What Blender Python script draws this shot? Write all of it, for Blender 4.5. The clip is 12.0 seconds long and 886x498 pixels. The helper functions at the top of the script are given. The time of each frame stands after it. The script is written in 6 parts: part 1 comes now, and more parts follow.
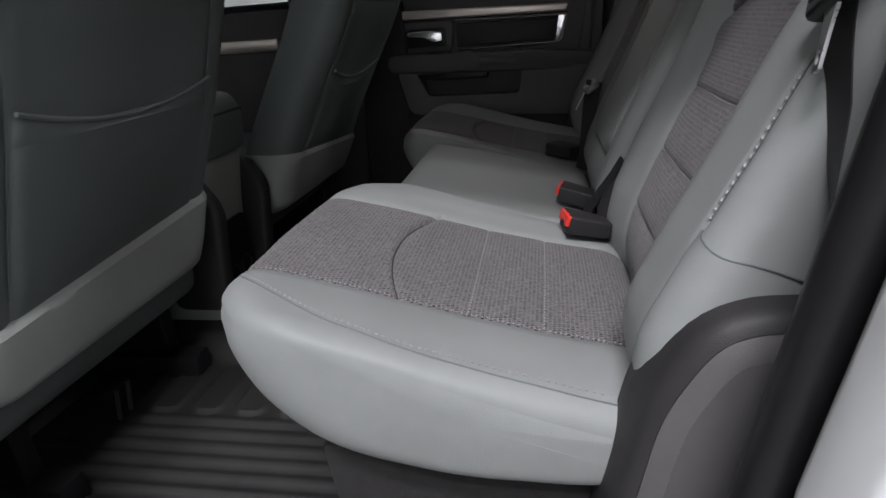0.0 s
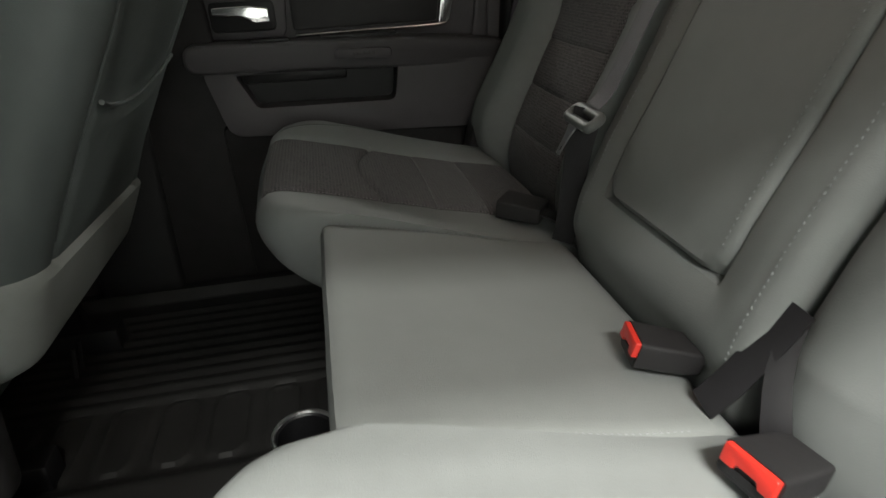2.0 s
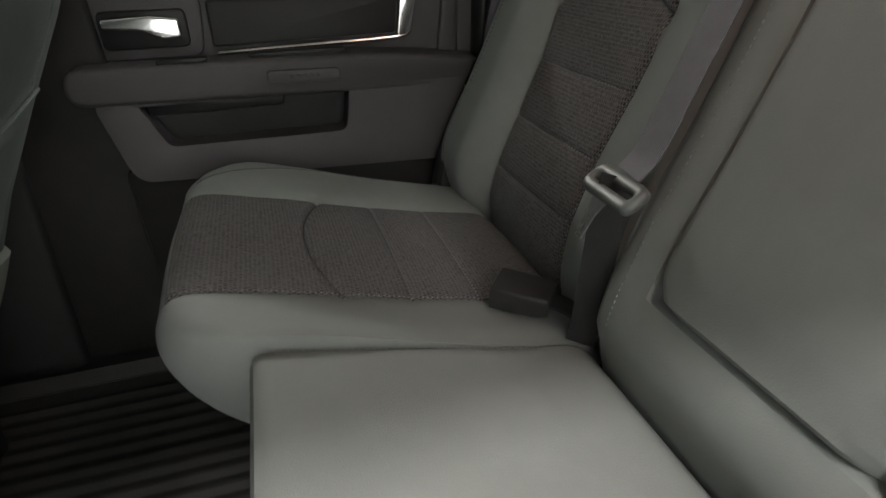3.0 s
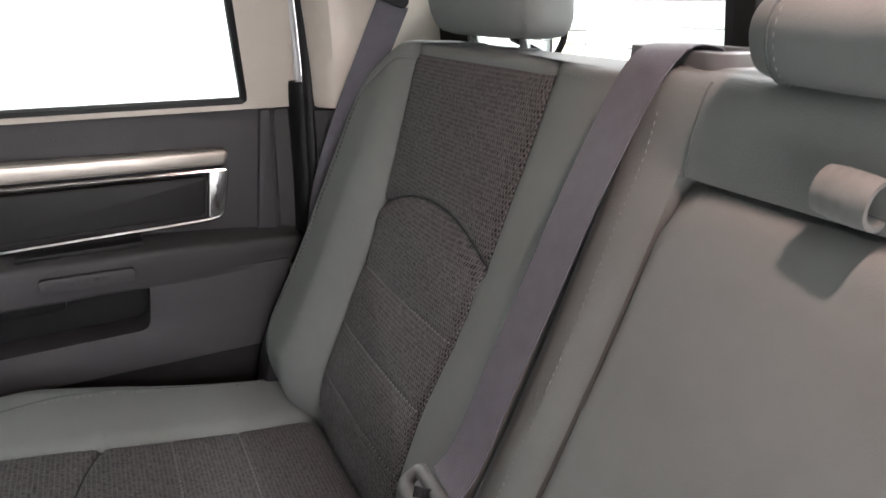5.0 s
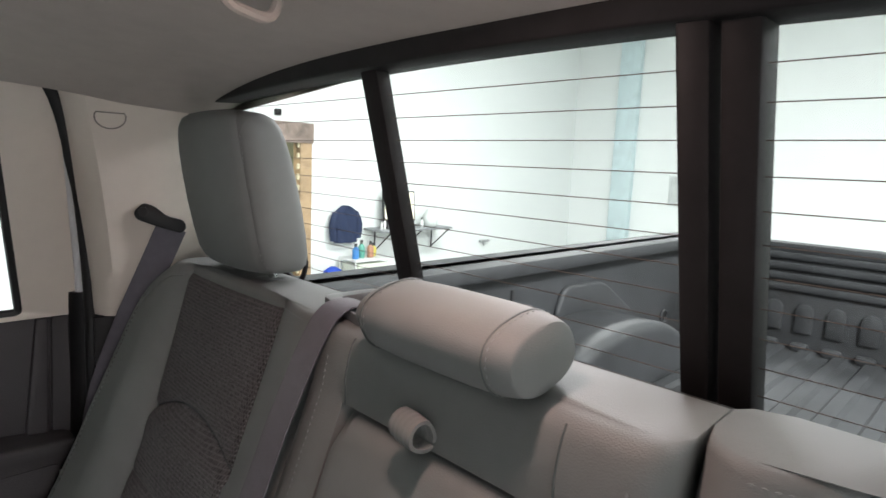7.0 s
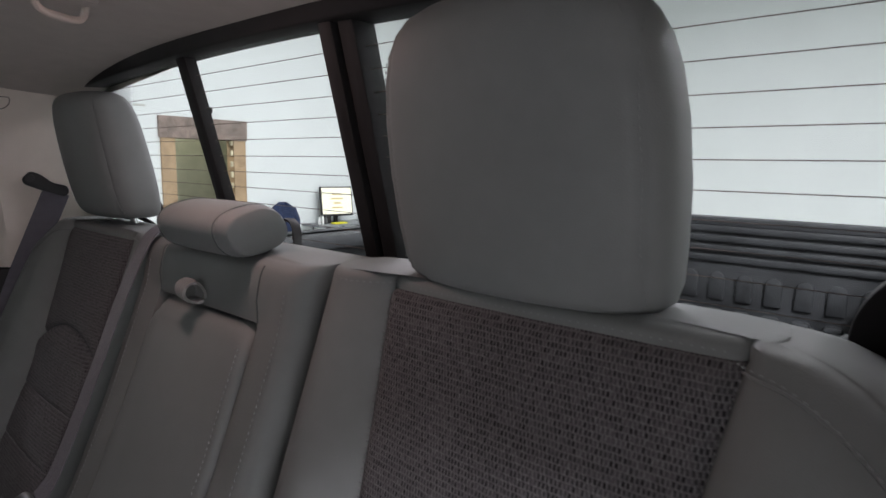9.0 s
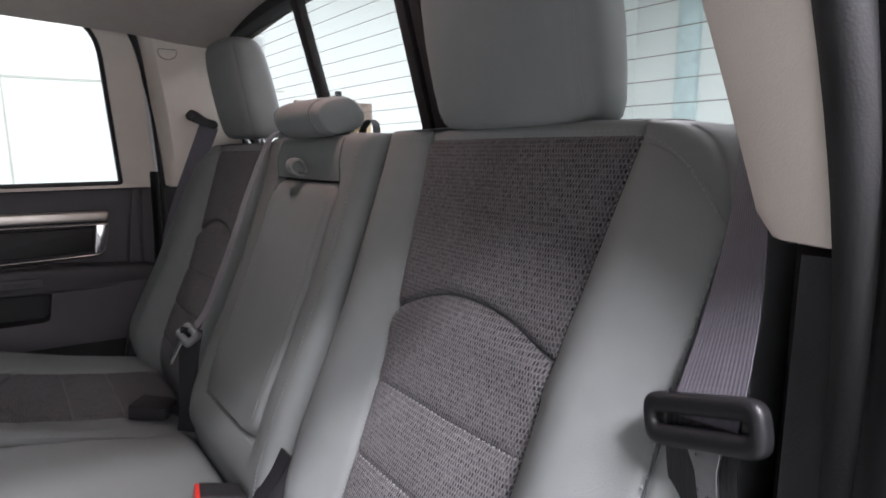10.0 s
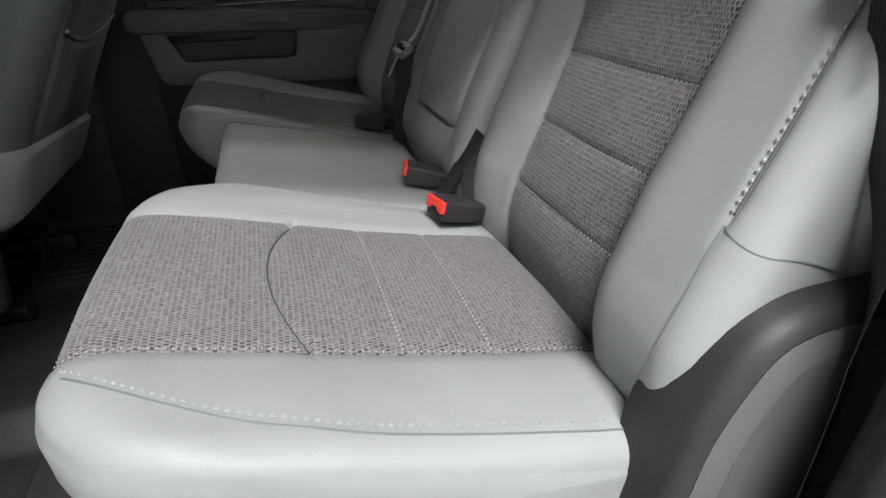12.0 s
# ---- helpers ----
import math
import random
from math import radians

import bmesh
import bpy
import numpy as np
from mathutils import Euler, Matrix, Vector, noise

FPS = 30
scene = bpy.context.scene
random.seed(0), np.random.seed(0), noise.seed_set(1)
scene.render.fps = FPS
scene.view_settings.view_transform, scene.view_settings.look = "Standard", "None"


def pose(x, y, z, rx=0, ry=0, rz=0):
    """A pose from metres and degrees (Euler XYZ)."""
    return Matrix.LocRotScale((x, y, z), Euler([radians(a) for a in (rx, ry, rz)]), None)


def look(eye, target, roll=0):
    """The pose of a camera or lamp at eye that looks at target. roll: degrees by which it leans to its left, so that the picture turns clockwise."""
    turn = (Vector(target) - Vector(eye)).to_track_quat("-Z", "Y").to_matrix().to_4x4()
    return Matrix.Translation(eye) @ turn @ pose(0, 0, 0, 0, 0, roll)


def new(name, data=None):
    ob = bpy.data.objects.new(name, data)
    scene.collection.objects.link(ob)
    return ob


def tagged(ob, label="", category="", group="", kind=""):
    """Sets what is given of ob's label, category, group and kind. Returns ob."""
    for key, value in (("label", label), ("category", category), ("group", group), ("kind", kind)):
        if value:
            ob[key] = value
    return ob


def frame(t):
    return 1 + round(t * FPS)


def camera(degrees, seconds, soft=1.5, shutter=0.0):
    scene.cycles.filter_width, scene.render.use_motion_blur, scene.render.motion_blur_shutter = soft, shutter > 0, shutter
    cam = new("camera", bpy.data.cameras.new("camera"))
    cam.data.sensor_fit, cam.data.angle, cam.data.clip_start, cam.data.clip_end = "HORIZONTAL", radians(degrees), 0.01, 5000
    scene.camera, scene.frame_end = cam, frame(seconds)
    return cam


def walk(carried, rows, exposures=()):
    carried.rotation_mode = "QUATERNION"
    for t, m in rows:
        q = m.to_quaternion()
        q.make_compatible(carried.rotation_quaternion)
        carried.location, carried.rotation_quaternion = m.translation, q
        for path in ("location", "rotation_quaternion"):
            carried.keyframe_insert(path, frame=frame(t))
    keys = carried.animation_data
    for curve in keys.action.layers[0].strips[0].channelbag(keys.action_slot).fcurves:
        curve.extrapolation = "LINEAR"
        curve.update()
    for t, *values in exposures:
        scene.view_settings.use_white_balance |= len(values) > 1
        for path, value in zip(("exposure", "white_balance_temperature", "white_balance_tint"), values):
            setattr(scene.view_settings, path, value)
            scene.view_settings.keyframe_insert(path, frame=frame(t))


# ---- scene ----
cam = camera(75.0, 12.0, shutter=0.18)
PATH = [
    (0, (-0.018, -1.149, 0.663), (-0.37, 0.675, -0.078), -4.4),
    (0.5, (-0.089, -1.056, 0.651), (-0.227, 0.784, -0.123), -4.1),
    (1, (-0.131, -0.886, 0.655), (-0.125, 0.946, -0.146), -4.8),
    (1.5, (-0.212, -0.727, 0.672), (-0.019, 1.076, -0.172), -3.2),
    (2, (-0.257, -0.523, 0.699), (0.083, 1.23, -0.201), -2.4),
    (2.5, (-0.241, -0.366, 0.688), (0.158, 1.368, -0.226), -2.4),
    (3, (-0.227, -0.261, 0.718), (0.268, 1.433, -0.222), -1.7),
    (3.2, (-0.215, -0.247, 0.744), (0.328, 1.422, -0.215), -1.6),
    (4.8, (-0.111, -0.138, 0.874), (0.775, 1.456, 0.054), 0.8),
    (5, (-0.098, -0.13, 0.893), (0.826, 1.463, 0.114), 1.1),
    (5.5, (-0.095, -0.161, 0.955), (0.923, 1.459, 0.371), 1.6),
    (6, (-0.098, -0.199, 0.986), (1.035, 1.396, 0.57), 1.9),
    (6.5, (-0.084, -0.25, 0.999), (1.202, 1.253, 0.698), 2.3),
    (7, (-0.07, -0.311, 1.016), (1.329, 1.089, 0.731), 2.5),
    (7.2, (-0.072, -0.331, 1.020), (1.368, 1.03, 0.748), 2.7),
    (8.8, (-0.099, -0.613, 0.981), (1.424, 0.652, 0.694), 1.4),
    (9, (-0.101, -0.671, 0.963), (1.408, 0.61, 0.676), 1.1),
    (9.5, (-0.124, -0.79, 0.905), (1.283, 0.601, 0.612), 0.3),
    (10, (-0.164, -0.895, 0.831), (1.033, 0.671, 0.493), -0.3),
    (10.5, (-0.18, -0.942, 0.779), (0.761, 0.72, 0.186), -0.4),
    (11, (-0.195, -0.973, 0.731), (0.595, 0.705, -0.018), -0.4),
    (11.5, (-0.194, -1.001, 0.689), (0.409, 0.721, -0.13), -1.2),
    (12, (-0.185, -0.989, 0.664), (0.305, 0.728, -0.237), -1.6),
]

EXPOSURES = [(0.0, -1.05, 6300, 15), (0.6, -1.14, 6500, 11), (1.2, -1.10, 6650, 8), (1.6, -0.55, 6650, 7), (2.0, -0.05, 6800, 4), (2.5, 0.30, 6780, 2), (3.0, 0.68, 6800, 6), (4.6, 1.42, 6450, 14), (5.0, 1.56, 6450, 15),
             (6.0, 1.44, 6450, 15), (7.0, 0.55, 6450, 14), (8.0, 0.05, 6400, 16), (9.0, -0.2, 6300, 20), (9.5, 0.20, 6300, 22), (10.0, 0.22, 6250, 19), (10.5, 0.0, 6300, 16), (11.0, -0.05, 6250, 15), (12.0, -0.22, 6500, 10)]
walk(cam, [(t, look(eye, target, roll)) for t, eye, target, roll in PATH], EXPOSURES)

# ---- light: a white workshop with unseen strip lights and added fill on its ceiling, and the cab's own dome lamp ----
world = bpy.data.worlds.new("workshop_air")
scene.world = world
world.use_nodes = True
world.node_tree.nodes["Background"].inputs[0].default_value = (1, 1, 1, 1)
world.node_tree.nodes["Background"].inputs[1].default_value = 0.05


def area_lamp(name, where, target, size, size_y, watts, colour):
    data = bpy.data.lights.new(name, "AREA")
    data.shape, data.size, data.size_y, data.energy, data.color = "RECTANGLE", size, size_y, watts, colour
    ob = new(name, data)
    ob.matrix_world = look(where, target)
    return ob


# strip lights: x, y, length along x, length along y, watts
# rows at y -6.2, y 5.3 and x 5.2 are added fill lamps
STRIPS_AND_FILL = [(-0.15, -2.7, 1.7, 0.3, 390), (-0.15, -3.5, 1.7, 0.3, 290), (0.0, -6.2, 2.4, 0.3, 100), (1.95, 0.0, 0.3, 3.0, 34), (-0.5, 5.3, 4.0, 0.3, 130), (5.2, 2.6, 2.4, 0.3, 250), (5.2, -2.7, 2.4, 0.3, 200)]
for lx, ly, along, across, watts in STRIPS_AND_FILL:
    area_lamp("strip_and_fill_glow", (lx, ly, 3.75), (lx, ly + 0.001, 0), along, across, watts, (1.0, 0.985, 0.985))
# unseen fill lamp added to brighten the passage beyond the doorway
area_lamp("passage_fill_glow", (3.8, 7.4, 1.85), (3.8, 7.4, 0), 0.6, 0.3, 14, (1.0, 0.95, 0.8))
area_lamp("dome_lamp_glow", (0.160, -0.050, 1.138), (0.160, -0.049, 0), 0.02, 0.02, 0.58, (1.0, 0.71, 0.62))

# ---- materials ----
def material(name, colour, rough=0.5, metal=0.0, vary=0.12, scale=8.0, grain=0.0, grain_scale=600.0, second=None, spec=0.5, coords="Object", sheen=0.0, coat=0.0):
    m = bpy.data.materials.new(name)
    m.use_nodes = True
    nt = m.node_tree
    n, link = nt.nodes, nt.links
    b = n["Principled BSDF"]
    b.inputs["Roughness"].default_value, b.inputs["Metallic"].default_value = rough, metal
    b.inputs["Specular IOR Level"].default_value = spec
    b.inputs["Sheen Weight"].default_value = sheen
    b.inputs["Coat Weight"].default_value = coat
    tc = n.new("ShaderNodeTexCoord")
    noise_a = n.new("ShaderNodeTexNoise")
    noise_a.inputs["Scale"].default_value, noise_a.inputs["Detail"].default_value = scale, 6
    noise_b = n.new("ShaderNodeTexNoise")
    noise_b.inputs["Scale"].default_value, noise_b.inputs["Detail"].default_value = scale * 9, 3
    for q in (noise_a, noise_b):
        link.new(tc.outputs[coords], q.inputs["Vector"])
    add = n.new("ShaderNodeMath")
    add.operation = "MULTIPLY_ADD"
    link.new(noise_b.outputs["Fac"], add.inputs[0])
    add.inputs[1].default_value = 0.45
    link.new(noise_a.outputs["Fac"], add.inputs[2])
    ramp = n.new("ShaderNodeValToRGB")
    c2 = second or [c * (1 - vary) for c in colour]
    c3 = [min(1, c * (1 + vary)) for c in colour]
    ramp.color_ramp.elements[0].position, ramp.color_ramp.elements[1].position = 0.5, 0.95
    ramp.color_ramp.elements[0].color, ramp.color_ramp.elements[1].color = (*c2, 1), (*c3, 1)
    link.new(add.outputs[0], ramp.inputs[0])
    link.new(ramp.outputs[0], b.inputs["Base Color"])
    rr = n.new("ShaderNodeMapRange")
    rr.inputs["To Min"].default_value, rr.inputs["To Max"].default_value = max(0.02, rough - 0.08), min(1, rough + 0.08)
    link.new(noise_b.outputs["Fac"], rr.inputs[0])
    link.new(rr.outputs[0], b.inputs["Roughness"])
    if grain:
        vor = n.new("ShaderNodeTexVoronoi")
        vor.inputs["Scale"].default_value = grain_scale
        link.new(tc.outputs[coords], vor.inputs["Vector"])
        bump = n.new("ShaderNodeBump")
        bump.inputs["Strength"].default_value, bump.inputs["Distance"].default_value = grain, 0.0006
        link.new(vor.outputs["Distance"], bump.inputs["Height"])
        link.new(bump.outputs[0], b.inputs["Normal"])
    return m


def weave(name, dark, light, cell=0.0034):
    """Woven seat cloth: pale heather yarn with rows of small dark holes, in metres of the UV map."""
    m = bpy.data.materials.new(name)
    m.use_nodes = True
    nt = m.node_tree
    n, link = nt.nodes, nt.links
    b = n["Principled BSDF"]
    b.inputs["Roughness"].default_value = 0.95
    b.inputs["Specular IOR Level"].default_value = 0.2
    b.inputs["Sheen Weight"].default_value, b.inputs["Sheen Roughness"].default_value = 0.12, 0.5
    uv = n.new("ShaderNodeUVMap")
    wob = n.new("ShaderNodeTexNoise")
    wob.inputs["Scale"].default_value, wob.inputs["Detail"].default_value = 160, 3
    link.new(uv.outputs[0], wob.inputs["Vector"])
    mixv = n.new("ShaderNodeVectorMath")
    mixv.operation = "MULTIPLY_ADD"
    link.new(wob.outputs["Color"], mixv.inputs[0])
    mixv.inputs[1].default_value = (0.0013, 0.0018, 0)
    link.new(uv.outputs[0], mixv.inputs[2])
    br = n.new("ShaderNodeTexBrick")
    br.offset = 0.5
    br.inputs["Scale"].default_value = 1.0
    br.inputs["Brick Width"].default_value, br.inputs["Row Height"].default_value = cell, cell * 1.5
    br.inputs["Mortar Size"].default_value, br.inputs["Mortar Smooth"].default_value = cell * 0.42, 1.0
    br.inputs["Color1"].default_value, br.inputs["Color2"].default_value = (*dark, 1), (*[0.6 * a + 0.4 * c for a, c in zip(light, dark)], 1)
    br.inputs["Mortar"].default_value = (*light, 1)
    link.new(mixv.outputs[0], br.inputs["Vector"])
    # yarn streaks along the rows, then broad worn patches
    stretch = n.new("ShaderNodeMapping")
    stretch.inputs["Scale"].default_value = (3.0, 0.7, 1)
    link.new(uv.outputs[0], stretch.inputs[0])
    cloud = n.new("ShaderNodeTexNoise")
    cloud.inputs["Scale"].default_value, cloud.inputs["Detail"].default_value = 260, 6
    link.new(stretch.outputs[0], cloud.inputs["Vector"])
    cloud2 = n.new("ShaderNodeTexNoise")
    cloud2.inputs["Scale"].default_value, cloud2.inputs["Detail"].default_value = 11, 5
    link.new(uv.outputs[0], cloud2.inputs["Vector"])
    tot = n.new("ShaderNodeMath")
    tot.operation, tot.inputs[1].default_value = "MULTIPLY_ADD", 0.20
    link.new(cloud2.outputs["Fac"], tot.inputs[0])
    link.new(cloud.outputs["Fac"], tot.inputs[2])
    rng = n.new("ShaderNodeMapRange")
    rng.inputs["From Min"].default_value, rng.inputs["From Max"].default_value = 0.42, 0.80
    rng.inputs["To Min"].default_value, rng.inputs["To Max"].default_value = 0.62, 1.35
    link.new(tot.outputs[0], rng.inputs[0])
    mul = n.new("ShaderNodeVectorMath")
    mul.operation = "SCALE"
    link.new(br.outputs["Color"], mul.inputs[0])
    link.new(rng.outputs[0], mul.inputs["Scale"])
    link.new(mul.outputs[0], b.inputs["Base Color"])
    hgt = n.new("ShaderNodeMath")
    hgt.operation, hgt.inputs[1].default_value = "MULTIPLY_ADD", 0.8
    link.new(cloud.outputs["Fac"], hgt.inputs[0])
    link.new(br.outputs["Fac"], hgt.inputs[2])
    bump = n.new("ShaderNodeBump")
    bump.inputs["Strength"].default_value, bump.inputs["Distance"].default_value = 0.55, 0.0008
    link.new(hgt.outputs[0], bump.inputs["Height"])
    link.new(bump.outputs[0], b.inputs["Normal"])
    return m


def webbing(name, colour, ribs=110, sheen=0.15):
    """Seat-belt webbing: fine ribs along its length, in metres of the UV map."""
    m = material(name, colour, 0.55, vary=0.1, scale=60, spec=0.4, coords="UV", sheen=sheen)
    nt = m.node_tree
    n, link = nt.nodes, nt.links
    wave = n.new("ShaderNodeTexWave")
    wave.inputs["Scale"].default_value = ribs
    wave.bands_direction = "X"
    uv = n.new("ShaderNodeUVMap")
    link.new(uv.outputs[0], wave.inputs["Vector"])
    bump = n.new("ShaderNodeBump")
    bump.inputs["Strength"].default_value, bump.inputs["Distance"].default_value = 0.35, 0.0006
    link.new(wave.outputs["Fac"], bump.inputs["Height"])
    link.new(bump.outputs[0], n["Principled BSDF"].inputs["Normal"])
    return m


def clear_glass(name, tint):
    m = bpy.data.materials.new(name)
    m.use_nodes = True
    nt = m.node_tree
    n, link = nt.nodes, nt.links
    n.remove(n["Principled BSDF"])
    tr, gl, mix, fr = n.new("ShaderNodeBsdfTransparent"), n.new("ShaderNodeBsdfGlossy"), n.new("ShaderNodeMixShader"), n.new("ShaderNodeLayerWeight")
    tr.inputs[0].default_value, gl.inputs["Roughness"].default_value = (*tint, 1), 0.01
    power, scale = n.new("ShaderNodeMath"), n.new("ShaderNodeMath")
    power.operation, power.inputs[1].default_value = "POWER", 6.0
    scale.operation, scale.inputs[1].default_value, scale.inputs[2].default_value = "MULTIPLY_ADD", 0.25, 0.02
    fr.inputs[0].default_value = 0.5
    link.new(fr.outputs["Facing"], power.inputs[0])
    link.new(power.outputs[0], scale.inputs[0])
    link.new(scale.outputs[0], mix.inputs[0])
    link.new(tr.outputs[0], mix.inputs[1])
    link.new(gl.outputs[0], mix.inputs[2])
    link.new(mix.outputs[0], n["Material Output"].inputs[0])
    return m


def glow(name, colour, strength):
    m = bpy.data.materials.new(name)
    m.use_nodes = True
    b = m.node_tree.nodes["Principled BSDF"]
    b.inputs["Base Color"].default_value = (*colour, 1)
    b.inputs["Emission Color"].default_value, b.inputs["Emission Strength"].default_value = (*colour, 1), strength
    return m


VINYL = material("grey_seat_vinyl", (0.205, 0.216, 0.214), 0.60, spec=0.38, vary=0.07, scale=5, grain=0.25, grain_scale=900)
VINYL_TRIM = material("grey_centre_vinyl", (0.188, 0.197, 0.193), 0.58, spec=0.38, vary=0.07, scale=5, grain=0.3, grain_scale=700)
CLOTH = weave("charcoal_woven_cloth", (0.016, 0.015, 0.017), (0.150, 0.143, 0.147))
THREAD = material("grey_thread", (0.25, 0.265, 0.262), 0.8, vary=0.1, scale=200)
PALE_THREAD = material("pale_heather_thread", (0.24, 0.235, 0.24), 0.85, vary=0.3, scale=300)
DARK_THREAD = material("dark_thread", (0.07, 0.075, 0.08), 0.8, vary=0.1, scale=200)
BLACK_PLASTIC = material("black_grained_plastic", (0.020, 0.019, 0.020), 0.55, vary=0.15, scale=12, grain=0.25, grain_scale=800, spec=0.35)
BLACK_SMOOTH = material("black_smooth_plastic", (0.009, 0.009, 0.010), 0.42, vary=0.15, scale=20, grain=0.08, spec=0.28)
# the side cover's plastic, paler to hold the light on its outer face
COVER_LIT = material("side_cover_lit_face", (0.072, 0.069, 0.071), 0.5, vary=0.1, scale=9, grain=0.22, grain_scale=900)
CHARCOAL = material("charcoal_door_plastic", (0.052, 0.048, 0.052), 0.55, vary=0.1, scale=9, grain=0.45, grain_scale=520)
CHARCOAL_SOFT = material("charcoal_soft_armrest", (0.048, 0.045, 0.048), 0.6, vary=0.1, scale=9, grain=0.35, grain_scale=420)
BEIGE = material("beige_pillar_plastic", (0.70, 0.63, 0.56), 0.6, vary=0.04, scale=6, grain=0.25, grain_scale=700)
HEADLINER = material("beige_headliner_felt", (0.47, 0.42, 0.38), 0.95, vary=0.05, scale=30, grain=0.5, grain_scale=1200, sheen=0.1)
SILVER = material("satin_champagne_trim", (0.60, 0.54, 0.49), 0.34, metal=0.75, vary=0.03, scale=8)
CHROME = material("bright_chrome", (0.82, 0.82, 0.83), 0.14, metal=1.0, vary=0.02, scale=10)
STEEL = material("bare_steel", (0.55, 0.55, 0.56), 0.3, metal=1.0, vary=0.08, scale=40)
RED = material("red_button_plastic", (0.62, 0.03, 0.02), 0.4, vary=0.08, scale=40)
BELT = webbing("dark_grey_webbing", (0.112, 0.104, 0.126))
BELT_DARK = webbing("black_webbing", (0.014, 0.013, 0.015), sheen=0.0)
# black grip plastic with the light on it put into a greyer colour
LATCH_LIT = material("lit_latch_plastic", (0.105, 0.11, 0.108), 0.35, vary=0.1, scale=20)
RUBBER = material("black_rubber_mat", (0.014, 0.0135, 0.013), 0.62, vary=0.3, scale=14, grain=0.3, grain_scale=380)
SEAL = material("black_weatherstrip_rubber", (0.012, 0.012, 0.013), 0.6, vary=0.15, scale=40, grain=0.2)
CARPET = material("black_carpet", (0.014, 0.013, 0.013), 0.95, vary=0.3, scale=90, grain=0.9, grain_scale=700)
FRONT_CLOTH = material("dark_grey_seat_back_vinyl", (0.098, 0.112, 0.110), 0.55, vary=0.07, scale=6, grain=0.3, grain_scale=800)
SEAT_PLASTIC = material("light_grey_seat_back_plastic", (0.30, 0.315, 0.30), 0.55, vary=0.06, scale=8, grain=0.4, grain_scale=600)
PAINT = material("silver_car_paint", (0.74, 0.75, 0.76), 0.30, vary=0.02, scale=3, coat=0.6)
DARK_FRAME = material("dark_window_frame", (0.015, 0.014, 0.0145), 0.6, vary=0.2, scale=25, grain=0.1, spec=0.25)
GLASS = clear_glass("window_glass", (0.93, 0.97, 0.95))
WIRE = material("brown_heating_wire", (0.10, 0.075, 0.06), 0.6, vary=0.1)
LINER = material("dark_grey_bed_liner", (0.027, 0.028, 0.031), 0.6, vary=0.4, scale=5, grain=0.8, grain_scale=260)
WALL = material("white_painted_wall", (0.80, 0.83, 0.82), 0.85, vary=0.03, scale=1.2, grain=0.2, grain_scale=60)
CONCRETE = material("grey_sealed_concrete", (0.36, 0.36, 0.35), 0.45, vary=0.2, scale=1.5, grain=0.2, grain_scale=80)
WOOD = material("raw_pine_framing", (0.42, 0.29, 0.17), 0.7, vary=0.25, scale=6, grain=0.3, grain_scale=60)
BOARD = material("weathered_board", (0.26, 0.20, 0.17), 0.75, vary=0.4, scale=9, grain=0.4, grain_scale=60)

# ---- building helpers ----
def thing(name, label, category, group="", kind="", at=(0, 0, 0)):
    ob = new(name)
    ob.location = at
    ob.empty_display_size = 0.05
    return tagged(ob, label, category, group, kind)


def part(name, bm, mat, parent=None, label="", smooth=True, modifier=None):
    """One mesh object from a bmesh in world coordinates, under a thing or a part."""
    bmesh.ops.recalc_face_normals(bm, faces=bm.faces)
    me = bpy.data.meshes.new(name)
    bm.to_mesh(me)
    bm.free()
    me.materials.append(mat)
    if smooth:
        me.shade_smooth()
        me.set_sharp_from_angle(angle=radians(42))
    ob = new(name, me)
    if parent is not None:
        ob.parent = parent
        bpy.context.view_layer.update()
        ob.matrix_parent_inverse = parent.matrix_world.inverted()
    if label:
        ob["label"] = label
    return ob


def structure(name, bm, mat, label, category, smooth=True):
    return tagged(part(name, bm, mat, None, "", smooth), label, category, kind="structure")


def spline(points, n):
    """n points evenly along a Catmull-Rom curve through the given points."""
    pts = [Vector(p) for p in points]
    pts = [2 * pts[0] - pts[1]] + pts + [2 * pts[-1] - pts[-2]]
    dense = []
    for a, b, c, d in zip(pts, pts[1:], pts[2:], pts[3:]):
        for i in range(16):
            t = i / 16
            dense.append(0.5 * (2 * b + (c - a) * t + (2 * a - 5 * b + 4 * c - d) * t * t + (3 * b - a - 3 * c + d) * t ** 3))
    dense.append(pts[-2])
    run = [0.0]
    for a, b in zip(dense, dense[1:]):
        run.append(run[-1] + (b - a).length)
    out = []
    for i in range(n):
        s = run[-1] * i / (n - 1)
        k = max(0, min(len(run) - 2, int(np.searchsorted(run, s)) - 1))
        f = (s - run[k]) / max(1e-9, run[k + 1] - run[k])
        out.append(dense[k].lerp(dense[k + 1], min(1, max(0, f))))
    return out


def lerp_table(table, v):
    return float(np.interp(v, [a for a, _ in table], [b for _, b in table]))


